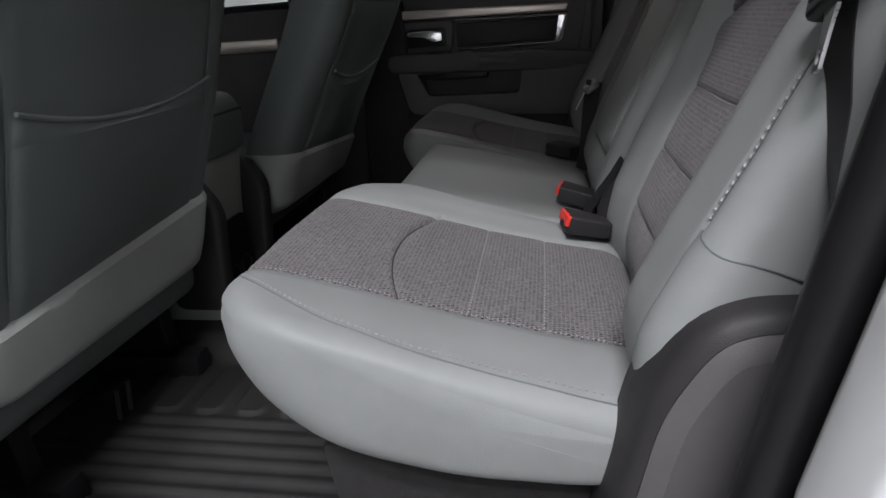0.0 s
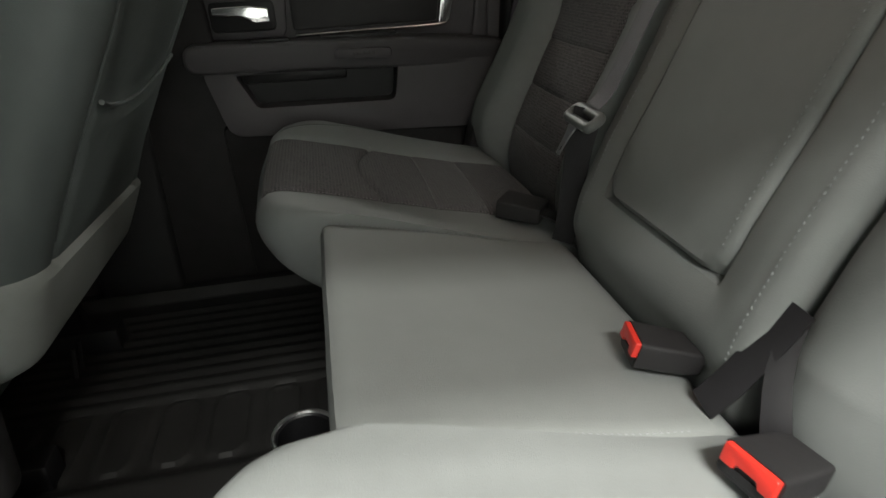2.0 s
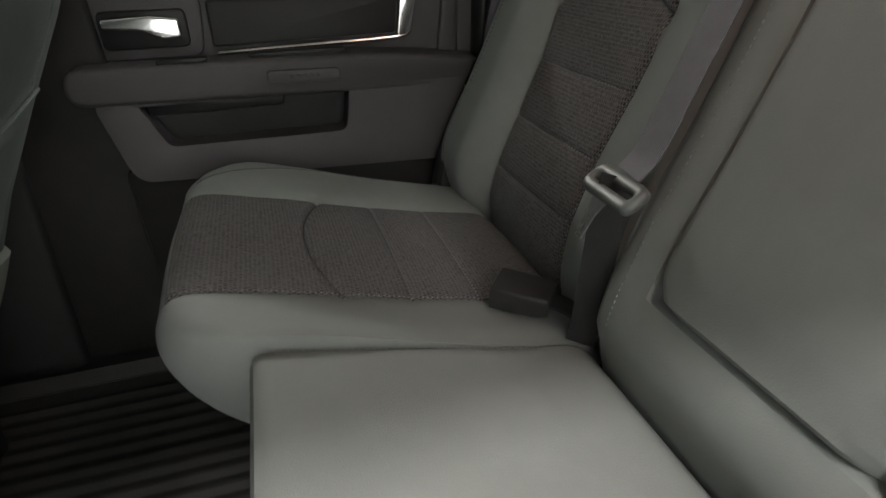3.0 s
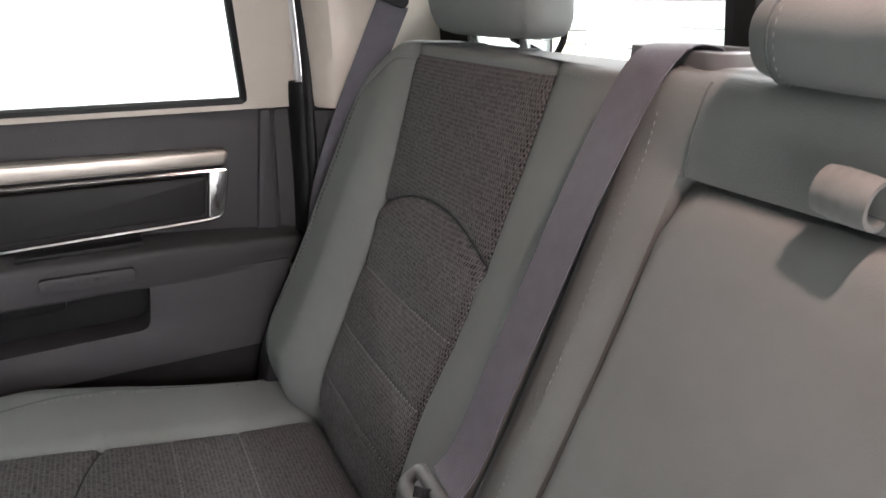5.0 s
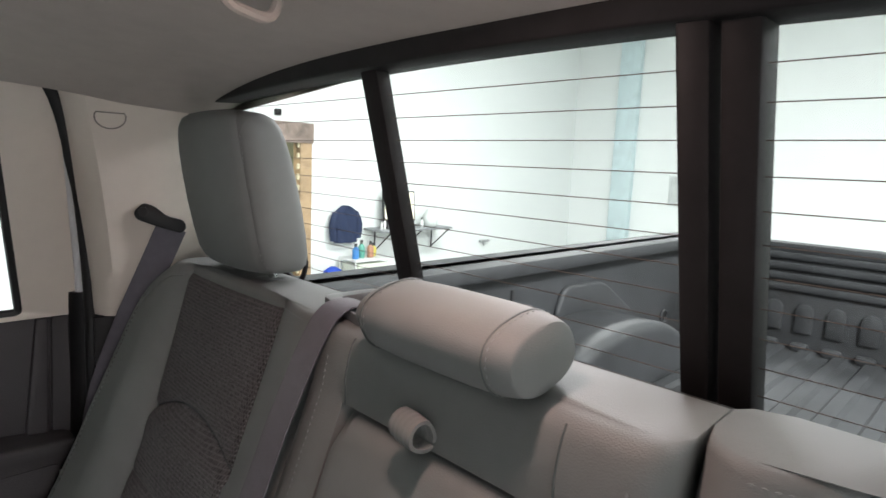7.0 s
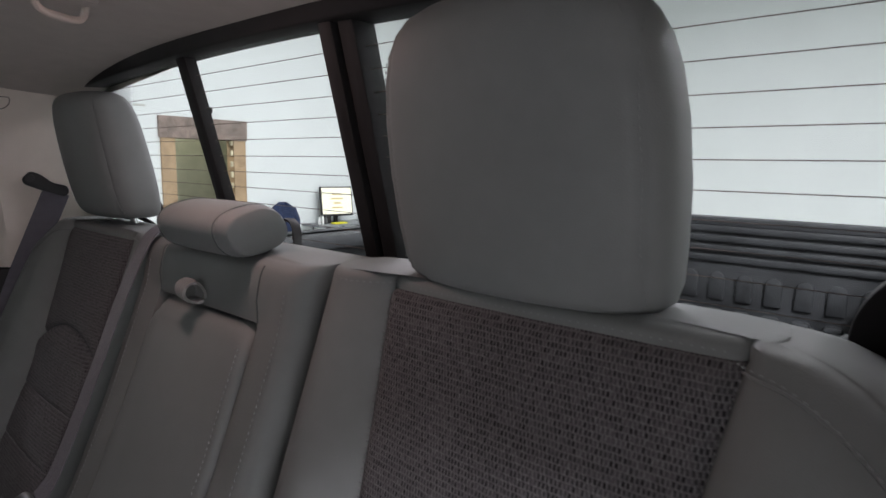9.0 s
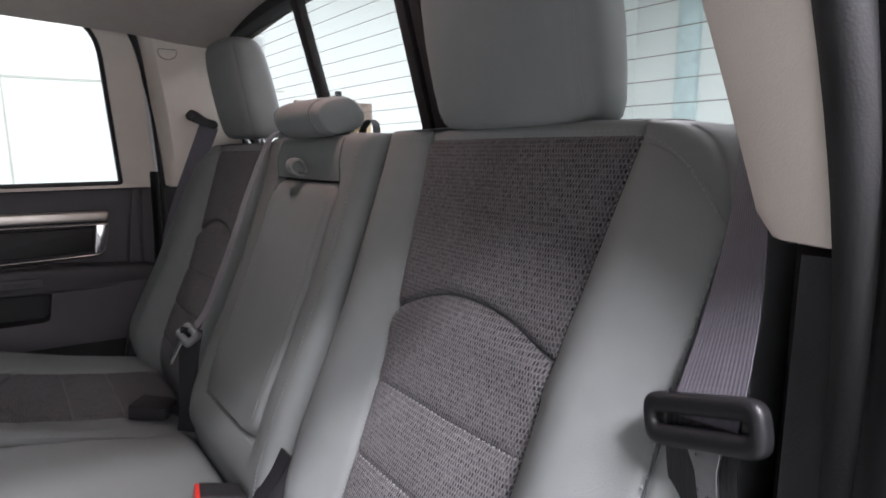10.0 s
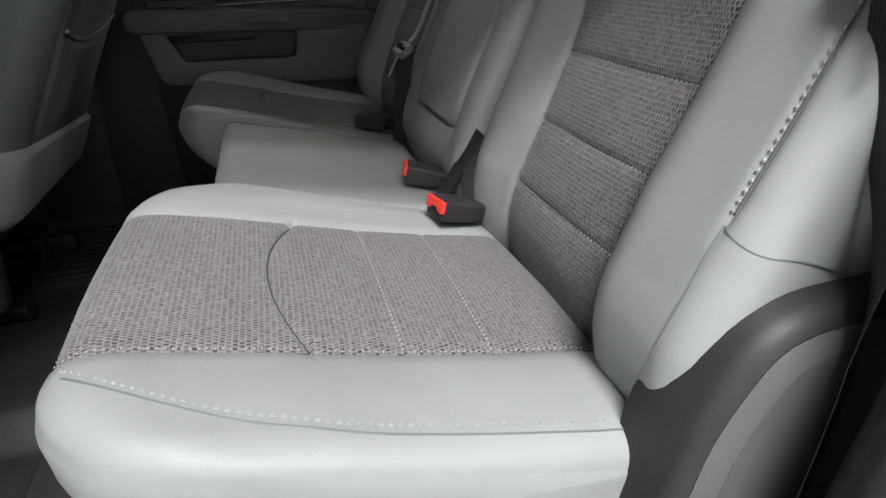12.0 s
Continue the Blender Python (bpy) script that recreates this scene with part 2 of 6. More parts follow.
def tube(points, radius, sides=8, closed=False, bm=None, flat=1.0):
    """A round bar along a line of points."""
    bm = bm or bmesh.new()
    pts = [Vector(p) for p in points]
    rings, up = [], None
    n = len(pts)
    for i, p in enumerate(pts):
        d = (pts[(i + 1) % n] - pts[i - 1]) if closed else (pts[min(i + 1, n - 1)] - pts[max(i - 1, 0)])
        d.normalize()
        if up is None:
            up = Vector((0, 0, 1)) if abs(d.z) < 0.9 else Vector((1, 0, 0))
        side = d.cross(up).normalized()
        up = side.cross(d).normalized()
        rings.append([bm.verts.new(p + radius * (math.cos(2 * math.pi * k / sides) * side + flat * math.sin(2 * math.pi * k / sides) * up)) for k in range(sides)])
    for i in range(n if closed else n - 1):
        a, b = rings[i], rings[(i + 1) % n]
        for k in range(sides):
            bm.faces.new((a[k], a[(k + 1) % sides], b[(k + 1) % sides], b[k]))
    if not closed:
        bm.faces.new(rings[0][::-1])
        bm.faces.new(rings[-1])
    return bm


def box(lo, hi, bevel=0.0, segments=2, bm=None, m=None):
    fresh = bm is None
    bm = bm or bmesh.new()
    made = bmesh.ops.create_cube(bm, size=1.0)["verts"]
    for v in made:
        v.co = Vector([(a + b) / 2 + c * (b - a) for a, b, c in zip(lo, hi, v.co)])
    if bevel and fresh:
        bmesh.ops.bevel(bm, geom=bm.edges[:], offset=bevel, segments=segments, profile=0.5, affect="EDGES")
        made = bm.verts
    if m is not None:
        for v in made:
            v.co = m @ v.co
    return bm


def plate(outline, axis, lo, hi, bevel=0.0, segments=3, warp=None, holes=()):
    """A flat board of the given outline, lying across an axis from lo to hi; outline in the other two axes, in order."""
    bm = bmesh.new()
    put = {"x": lambda p, d: (d, p[0], p[1]), "y": lambda p, d: (p[0], d, p[1]), "z": lambda p, d: (p[0], p[1], d)}[axis]
    if holes:
        edges = []
        for line in (outline, *holes):
            vs = [bm.verts.new(put(p, lo)) for p in line]
            edges += [bm.edges.new((a, b)) for a, b in zip(vs, vs[1:] + vs[:1])]
        bmesh.ops.triangle_fill(bm, use_beauty=True, use_dissolve=False, edges=edges)
        faces = bm.faces[:]
    else:
        faces = [bm.faces.new([bm.verts.new(put(p, lo)) for p in outline])]
    made = bmesh.ops.extrude_face_region(bm, geom=faces)
    shift = Vector(put((0, 0), hi)) - Vector(put((0, 0), lo))
    bmesh.ops.translate(bm, vec=shift, verts=[g for g in made["geom"] if isinstance(g, bmesh.types.BMVert)])
    if bevel:
        bmesh.ops.recalc_face_normals(bm, faces=bm.faces)
        sharp = [e for e in bm.edges if len(e.link_faces) == 2 and e.calc_face_angle(0) > 0.6]
        bmesh.ops.bevel(bm, geom=sharp, offset=bevel, segments=segments, profile=0.5, affect="EDGES", clamp_overlap=True)
    if warp:
        for v in bm.verts:
            v.co = Vector(warp(v.co))
    return bm


def rounded(points, radius, steps=5):
    """The outline with its corners rounded; radius may be a list, one for each corner."""
    out, n = [], len(points)
    rs = radius if isinstance(radius, (list, tuple)) else [radius] * n
    for i in range(n):
        a, b, c = Vector(points[i - 1]), Vector(points[i]), Vector(points[(i + 1) % n])
        r = min(rs[i], 0.49 * (a - b).length, 0.49 * (c - b).length)
        if r < 1e-5:
            out.append(tuple(b))
            continue
        p, q = b + (a - b).normalized() * r, b + (c - b).normalized() * r
        for k in range(steps + 1):
            t = k / steps
            out.append(tuple((1 - t) ** 2 * p + 2 * t * (1 - t) * b + t * t * q))
    return out


def strap(points, widths, side, thick=0.0016):
    """A flat band along a line of points; side: the way across it at each point (or one for all). Carries metres as UV."""
    bm = bmesh.new()
    uv = bm.loops.layers.uv.new("UVMap")
    pts = [Vector(p) for p in points]
    n = len(pts)
    sides = [Vector(s).normalized() for s in side] if isinstance(side, list) else [Vector(side).normalized()] * n
    ws = widths if isinstance(widths, list) else [widths] * n
    rows, run = [], 0.0
    for i, p in enumerate(pts):
        d = (pts[min(i + 1, n - 1)] - pts[max(i - 1, 0)]).normalized()
        s = (sides[i] - d * sides[i].dot(d)).normalized()
        nrm = d.cross(s).normalized()
        if i:
            run += (p - pts[i - 1]).length
        ring = []
        for k in range(5):
            f = k / 4 - 0.5
            ring.append((bm.verts.new(p + s * f * ws[i] + nrm * thick * (0.5 - 0.2 * abs(2 * f) ** 3)), f * 0.048, run))
        for k in range(4, -1, -1):
            f = k / 4 - 0.5
            ring.append((bm.verts.new(p + s * f * ws[i] - nrm * thick * (0.5 - 0.2 * abs(2 * f) ** 3)), f * 0.048, run))
        rows.append(ring)
    for a, b in zip(rows, rows[1:]):
        for k in range(len(a)):
            q = [a[k], a[(k + 1) % len(a)], b[(k + 1) % len(a)], b[k]]
            face = bm.faces.new([v[0] for v in q])
            for loop, v in zip(face.loops, q):
                loop[uv].uv = (v[1], v[2])
    bm.faces.new([v[0] for v in rows[0]][::-1])
    bm.faces.new([v[0] for v in rows[-1]])
    return bm


def stitches(points, length=0.0042, gap=0.0026, radius=0.0007, lift=0.0):
    """A row of short sewn stitches along a line of points."""
    pts = [Vector(p) for p in points]
    run = [0.0]
    for a, b in zip(pts, pts[1:]):
        run.append(run[-1] + (b - a).length)

    def at(s):
        k = max(0, min(len(run) - 2, int(np.searchsorted(run, s)) - 1))
        return pts[k].lerp(pts[k + 1], (s - run[k]) / max(1e-9, run[k + 1] - run[k]))
    verts, faces, s = [], [], 0.0
    while s + length < run[-1]:
        a, b = at(s), at(s + length)
        d = (b - a).normalized()
        u = d.orthogonal().normalized()
        w = d.cross(u)
        base = len(verts)
        mid = (a + b) / 2
        verts += [a, b] + [mid + radius * (c * u + q * w) for c, q in ((1.4, 0), (0, 1.4), (-1.4, 0), (0, -1.4))]
        for k in range(4):
            i, j = base + 2 + k, base + 2 + (k + 1) % 4
            faces += [(base, j, i), (base + 1, i, j)]
        s += length + gap
    bm = bmesh.new()
    vs = [bm.verts.new(v) for v in verts]
    for f in faces:
        bm.faces.new([vs[i] for i in f])
    return bm


def skin(rows, closed=True, region=None, uvs=None, ends=("", ""), bulge=(None, None)):
    """Quads between rows of points, sorted into one bmesh for each region(k, j); ends: the regions that close the first and last row."""
    parts = {}

    def bag(name):
        if name not in parts:
            bm = bmesh.new()
            parts[name] = (bm, {}, bm.loops.layers.uv.new("UVMap"))
        return parts[name]

    def vert(b, key, co):
        if key not in b[1]:
            b[1][key] = b[0].verts.new(co)
        return b[1][key]
    J = len(rows[0])
    for k in range(len(rows) - 1):
        for j in range(J if closed else J - 1):
            b = bag(region(k, j) if region else "body")
            q = [(k, j), (k, (j + 1) % J), (k + 1, (j + 1) % J), (k + 1, j)]
            try:
                f = b[0].faces.new([vert(b, c, rows[c[0]][c[1]]) for c in q])
            except ValueError:
                continue
            if uvs:
                cols = [(k, j), (k, j + 1), (k + 1, j + 1), (k + 1, j)]
                for loop, (kk, jj) in zip(f.loops, cols):
                    loop[b[2]].uv = uvs(kk, jj)
    for end, k in ((0, 0), (1, len(rows) - 1)):
        if not ends[end]:
            continue
        b = bag(ends[end])
        loop = rows[k]
        mid = sum(loop, Vector()) / J
        push = Vector(bulge[end]) if bulge[end] else Vector()
        ring = [vert(b, (k, j), loop[j]) for j in range(J)]
        for n, f in enumerate((0.93, 0.8, 0.62, 0.42, 0.2)):
            nxt = [b[0].verts.new(mid + (p - mid) * f + push * (1 - f * f)) for p in loop]
            for j in range(J):
                b[0].faces.new((ring[j], ring[(j + 1) % J], nxt[(j + 1) % J], nxt[j]))
            ring = nxt
        tip = b[0].verts.new(mid + push)
        for j in range(J):
            b[0].faces.new((ring[j], ring[(j + 1) % J], tip))
    return {k: v[0] for k, v in parts.items()}


def stations(keys, step, close=0.005):
    """Rising numbers from the first key to the last, at most step apart, with a pair close beside each inner key."""
    out = set()
    for a, b in zip(keys, keys[1:]):
        n = max(1, math.ceil((b - a) / step))
        out |= {round(a + (b - a) * i / n, 5) for i in range(n + 1)}
    for k in keys[1:-1]:
        out |= {round(k + d, 5) for d in (-2 * close, -close, close, 2 * close)}
    vals = sorted(v for v in out if keys[0] - 1e-6 <= v <= keys[-1] + 1e-6)
    keyset = {round(k, 5) for k in keys}
    kept = []
    for v in vals:
        if v in keyset:
            while kept and v - kept[-1] < 0.4 * close and kept[-1] not in keyset:
                kept.pop()
            kept.append(v)
        elif not kept or v - kept[-1] > 0.6 * close:
            kept.append(v)
    return kept


def dip(d, width=0.005):
    return math.exp(-(d / width) ** 2)

# ---- the cab's shell ----
GROUND = -0.86
structure("floor", box((-1.75, -0.78, -0.05), (0.45, 0.78, -0.004)), CARPET, "black carpeted cab floor under rubber mats", "floor")
structure("wall_rear", box((0.415, -0.90, -0.05), (0.47, 0.90, 0.80)), CARPET, "dark trimmed rear wall of the cab", "wall")


def liner_z(x, y):
    half = 0.60 + 0.06 * min(1, max(0, (0.1 - x) / 0.3))
    z = 1.142 - 0.042 * min(1.3, abs(y) / half) ** 3 + 0.04 * min(1, max(0, (0.2 - x) / 0.5)) - 0.012 * max(0, (x - 0.15) / 0.2)
    d = math.hypot((x - 0.135) / 0.075, (y - 0.105) / 0.045)
    return z + 0.010 * dip(d, 1.0)


rows = []
for i in range(61):
    x = -1.25 + 1.595 * i / 60
    half = 0.645 + 0.06 * min(1, max(0, (0.1 - x) / 0.3))
    rows.append([Vector((x, y, liner_z(x, y))) for y in [half * (k / 30 - 1) for k in range(61)]])
sheet = [row + [p + Vector((0, 0, 0.035)) for p in row[::-1]] for row in rows]
structure("ceiling", skin(sheet, True, None, None, ends=("body", "body"))["body"], HEADLINER, "beige felt headliner", "ceiling")
structure("roof", box((-1.4, -0.74, 1.225), (0.45, 0.74, 1.25), 0.008), PAINT, "silver painted cab roof", "roof")


def trim_y(x, z):
    """Inner face of the rear corner trim."""
    front = lerp_table([(0.70, 0.774), (0.78, 0.772), (0.92, 0.752), (0.987, 0.729), (1.09, 0.692), (1.15, 0.67)], z)
    inner = 0.735 - 0.28 * max(0, z - 0.775)
    x0 = 0.186 - 0.062 * (max(0, z - 0.742) / 0.393) ** 1.5
    f = min(1, max(0, (x - x0) / 0.024))
    return front + (inner - front) * (1 - (1 - f) ** 2)


def side_panels(sign):
    rows = []
    base = 0.742 if sign > 0 else 0.778
    for i in range(25):
        z = base + (1.135 - base) * i / 24
        f = (z - 0.742) / 0.393
        x0, x1 = 0.186 - 0.062 * f ** 1.5, 0.40 - 0.07 * f
        row = [Vector((x0 + (x1 - x0) * u, sign * (trim_y(x0 + (x1 - x0) * u, z) + 0.006 * (1 if i in (0, 24) else 0)), z)) for u in [k / 18 for k in range(19)]]
        row += [p + Vector((0, sign * 0.03, 0)) for p in row[::-1]]
        rows.append(row)
    trim = skin(rows, True, None, None, ends=("body", "body"))["body"]
    ob = structure("pillar_trim_upper", trim, BEIGE, "beige plastic rear pillar trim", "pillar trim")
    rows = []
    for i in range(15):
        z = 0.05 + (base - 0.055) * i / 14
        xs = [0.184 + 0.24 * k / 12 for k in range(13)]
        row = [Vector((x, sign * (0.766 - 0.5 * min(0.05, max(0, x - 0.19))), z)) for x in xs]
        row += [p + Vector((0, sign * 0.03, 0)) for p in row[::-1]]
        rows.append(row)
    structure("pillar_trim_lower", skin(rows, True, None, None, ends=("body", "body"))["body"], BLACK_PLASTIC, "black plastic lower rear pillar trim", "pillar trim")
    back = 0.03 if sign > 0 else 0.0
    lean = [(0.08 + back, -0.45), (0.47, -0.45), (0.47, 1.15), (0.155 + back, 1.15), (0.185 + back, 0.80), (0.120 + back, 0.40)]
    bm = plate(lean, "y", sign * 0.862, sign * 0.93, 0.012, 3, warp=lambda c: (c.x, c.y - sign * 0.33 * max(0, c.z - 0.78), c.z))
    structure("body_side_rear", bm, PAINT, "silver painted cab corner", "body side")
    # pressed cover of an unused mount in the trim
    if sign > 0:
        ring = []
        for k in range(28):
            a = 2 * math.pi * k / 28
            u, w = 0.021 * math.cos(a), 0.017 * math.sin(a)
            w = min(w, 0.006)
            x, z = 0.190 + u, 1.066 + w
            ring.append((x, sign * (trim_y(x, z) - 0.0005), z))
        structure("trim_cap", tube(ring, 0.0011, 5, closed=True), material("trim_shadow_gap", (0.24, 0.21, 0.19), 0.7), "pressed half-round cover outline in the pillar trim", "trim")


side_panels(1)
side_panels(-1)


# ---- closed rear door on the passenger's side ----
def far_door():
    door = tagged(new("door_1"), "closed rear passenger door with charcoal trim and armrest", "door", kind="structure")
    door.location = (-0.2, 0.80, 0.3)
    glass_edge = rounded([(-0.72, 0.748), (0.092, 0.748), (0.050, 1.140), (-0.60, 1.150)], [0.01, 0.012, 0.09, 0.10], 8)
    outer = rounded([(-0.80, 0.738), (0.172, 0.738), (0.125, 1.172), (-0.70, 1.185)], [0.01, 0.01, 0.13, 0.1], 8)

    def lean(co):
        return (co.x, co.y - 0.33 * max(0, co.z - 0.75), co.z)
    part("window_frame", plate(outer, "y", 0.812, 0.855, 0.004, 2, warp=lean, holes=[glass_edge]), BEIGE, door, "beige window surround")
    line = [Vector(lean(Vector((x, 0.820, z)))) for x, z in glass_edge]
    part("glass_seal", tube(line, 0.0085, 8, closed=True), SEAL, door, "black rubber seal")
    pane = part("pane", plate(glass_edge, "y", 0.838, 0.842, warp=lean), GLASS, door, "clear window glass")
    pane.visible_shadow = False
    up = rounded([(-0.60, 0.50), (0.150, 0.50), (0.160, 0.738), (-0.66, 0.738)], [0.01, 0.02, 0.012, 0.01])

    def slope(co):
        return (co.x, co.y + 0.10 * (co.z - 0.60) if co.z > 0.60 else co.y, co.z)
    part("upper_panel", plate(up, "y", 0.817, 0.855, 0.010, 3, warp=slope), CHARCOAL, door)
    part("window_ledge", plate(rounded([(-0.66, 0.826), (0.116, 0.826), (0.116, 0.85), (-0.66, 0.85)], 0.004), "z", 0.737, 0.7465, 0.003, 2), material("pale_green_glass_edge", (0.42, 0.47, 0.42), 0.4), door, "pale window ledge")
    edge = rounded([(0.082, 0.50), (0.118, 0.50), (0.130, 0.735), (0.112, 0.735)], 0.006)
    part("rear_border", plate(edge, "y", 0.807, 0.845, 0.006, 3, warp=slope), CHARCOAL, door)
    edge = rounded([(0.122, 0.48), (0.172, 0.46), (0.178, 0.735), (0.134, 0.735)], 0.008)
    part("rear_border", plate(edge, "y", 0.811, 0.845, 0.006, 3, warp=slope), CHARCOAL_SOFT, door)
    arm = rounded([(-0.52, 0.506), (0.150, 0.484), (0.158, 0.534), (-0.05, 0.556), (-0.52, 0.562)], [0.03, 0.025, 0.03, 0.08, 0.03])

    def belly(c):
        f = min(1, max(0, (0.16 - c.x) / 0.14))
        return (c.x, c.y + (1 - f) * 0.022 * (0.835 - c.y) / 0.09, c.z)
    part("armrest", plate(arm, "y", 0.745, 0.835, 0.020, 5, warp=belly), CHARCOAL_SOFT, door, "soft charcoal armrest")
    lip = rounded([(-0.235, 0.548), (-0.098, 0.548), (-0.085, 0.5635), (-0.248, 0.5635)], 0.005)
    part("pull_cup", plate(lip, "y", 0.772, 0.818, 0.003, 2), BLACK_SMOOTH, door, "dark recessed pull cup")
    low = rounded([(-0.458, 0.372), (0.10, 0.350), (0.125, 0.500), (-0.492, 0.510)], [0.03, 0.02, 0.01, 0.02])
    hole = rounded([(-0.394, 0.428), (-0.100, 0.424), (-0.090, 0.496), (-0.428, 0.497)], [0.012, 0.016, 0.006, 0.006])
    part("lower_panel", plate(low, "y", 0.760, 0.825, 0.007, 3, holes=[hole]), CHARCOAL, door)
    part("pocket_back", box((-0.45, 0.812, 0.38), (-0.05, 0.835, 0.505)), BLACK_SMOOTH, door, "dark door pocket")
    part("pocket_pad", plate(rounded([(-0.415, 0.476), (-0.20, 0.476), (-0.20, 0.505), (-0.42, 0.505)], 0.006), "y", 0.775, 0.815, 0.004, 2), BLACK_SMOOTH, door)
    part("bottom_panel", plate(rounded([(-0.47, 0.02), (0.20, 0.02), (0.12, 0.36), (-0.48, 0.39)], 0.02), "y", 0.785, 0.855, 0.01, 2), DARK_FRAME, door)
    part("front_border", plate(rounded([(-0.72, -0.03), (-0.44, -0.03), (-0.455, 0.42), (-0.47, 0.74), (-0.72, 0.74)], 0.02), "y", 0.802, 0.859, 0.012, 3), DARK_FRAME, door)
    part("door_skin", box((-0.66, 0.86, -0.3), (0.19, 0.91, 0.735), 0.008), PAINT, door, "silver painted outer skin")
    bar = rounded([(-0.47, 0.664), (0.046, 0.657), (0.056, 0.680), (-0.47, 0.692)], [0.008, 0.006, 0.014, 0.008])
    part("satin_bar", plate(bar, "y", 0.800, 0.83, 0.007, 3), SILVER, door, "satin champagne trim bar")
    part("chrome_bezel", tube(spline([(-0.30, 0.8105, 0.653), (-0.15, 0.8105, 0.650), (0.048, 0.8105, 0.647)], 20), 0.004, 8), CHROME, door, "bright chrome strip")
    part("chrome_bezel", tube(spline([(-0.295, 0.810, 0.563), (-0.15, 0.810, 0.566), (-0.02, 0.810, 0.568), (0.022, 0.810, 0.571), (0.036, 0.810, 0.580)], 30), 0.0042, 8), CHROME, door, "bright chrome strip")
    part("chrome_bezel", plate(rounded([(0.012, 0.572), (0.036, 0.572), (0.052, 0.648), (0.022, 0.648)], [0.006, 0.014, 0.004, 0.004]), "y", 0.806, 0.827, 0.004, 2), CHROME, door, "bright chrome end piece")
    part("inset_panel", plate(rounded([(-0.30, 0.572), (0.010, 0.576), (0.018, 0.640), (-0.30, 0.644)], 0.008), "y", 0.811, 0.829, 0.005, 2), BLACK_PLASTIC, door)
    part("handle_bezel", plate(rounded([(-0.475, 0.562), (-0.315, 0.560), (-0.305, 0.655), (-0.48, 0.658)], 0.02), "y", 0.8095, 0.831, 0.004, 3), CHARCOAL, door)
    part("handle_cup", plate(rounded([(-0.462, 0.578), (-0.332, 0.578), (-0.332, 0.636), (-0.462, 0.636)], 0.012), "y", 0.8005, 0.815, 0.003, 2), BLACK_SMOOTH, door)
    part("door_handle", plate(rounded([(-0.455, 0.612), (-0.400, 0.606), (-0.372, 0.592), (-0.342, 0.594), (-0.342, 0.622), (-0.385, 0.628), (-0.455, 0.626)], 0.005), "y", 0.788, 0.807, 0.006, 3), CHROME, door, "bright chrome latch lever")
    part("lock_switch", box((-0.385, 0.752, 0.559), (-0.31, 0.772, 0.5665), 0.002), BLACK_SMOOTH, door)
    badge = plate(rounded([(-0.222, 0.520), (-0.104, 0.516), (-0.104, 0.536), (-0.222, 0.540)], 0.007), "y", 0.7425, 0.752, 0.002, 2)
    part("badge_plate", badge, CHARCOAL, door, "embossed oval badge plate")
    for i in range(5):
        x = -0.186 + 0.010 * i
        part("badge_bar", box((x, 0.7412, 0.525), (x + 0.006, 0.744, 0.531), 0.0008), CHARCOAL_SOFT, door)


far_door()

# weatherstrips round both door openings
for sign in (1, -1):
    wide, out = (0.010, 0.0) if sign > 0 else (0.014, 0.014)
    line = spline([(0.09, sign * 0.792, -0.02), (0.140, sign * 0.790, 0.20), (0.176, sign * 0.788, 0.50), (0.184, sign * 0.784, 0.74), (0.172, sign * 0.760, 0.92), (0.158, sign * 0.737, 0.99), (0.130, sign * 0.698, 1.093), (0.088, sign * 0.690, 1.135), (-0.05, sign * 0.690, 1.168), (-0.7, sign * 0.69, 1.185)], 80)
    line = [p + Vector((0, sign * out, 0)) for p in line]
    structure("weatherstrip", tube(line, wide, 10), SEAL, "black rubber weatherstrip round the door opening", "weatherstrip")
    if sign > 0:
        # dark filler tube added to stop light showing through the door's gap
        structure("door_jamb", tube([p + Vector((-0.004, 0.030, 0)) for p in line if p.z < 0.80], 0.024, 10), BLACK_SMOOTH, "dark filler tube added behind the closed rear door against a light gap", "jamb")
        structure("opening_edge", tube([p + Vector((-0.012, sign * 0.017, 0)) for p in line if p.z > 0.748], 0.0055, 8), PAINT, "bare painted edge of the door opening", "trim")
line = spline([(0.050, -0.828, -0.05), (0.098, -0.828, 0.20), (0.145, -0.826, 0.50), (0.182, -0.822, 0.74), (0.190, -0.796, 0.92), (0.180, -0.772, 0.99), (0.150, -0.732, 1.093), (0.105, -0.722, 1.15), (-0.02, -0.722, 1.19)], 80)
structure("door_jamb", tube(line, 0.019, 12), BLACK_SMOOTH, "dark jamb of the open rear doorway", "jamb")


# ---- rear window ----
def win_x(z):
    return 0.321 + (1.108 - z) * 0.27


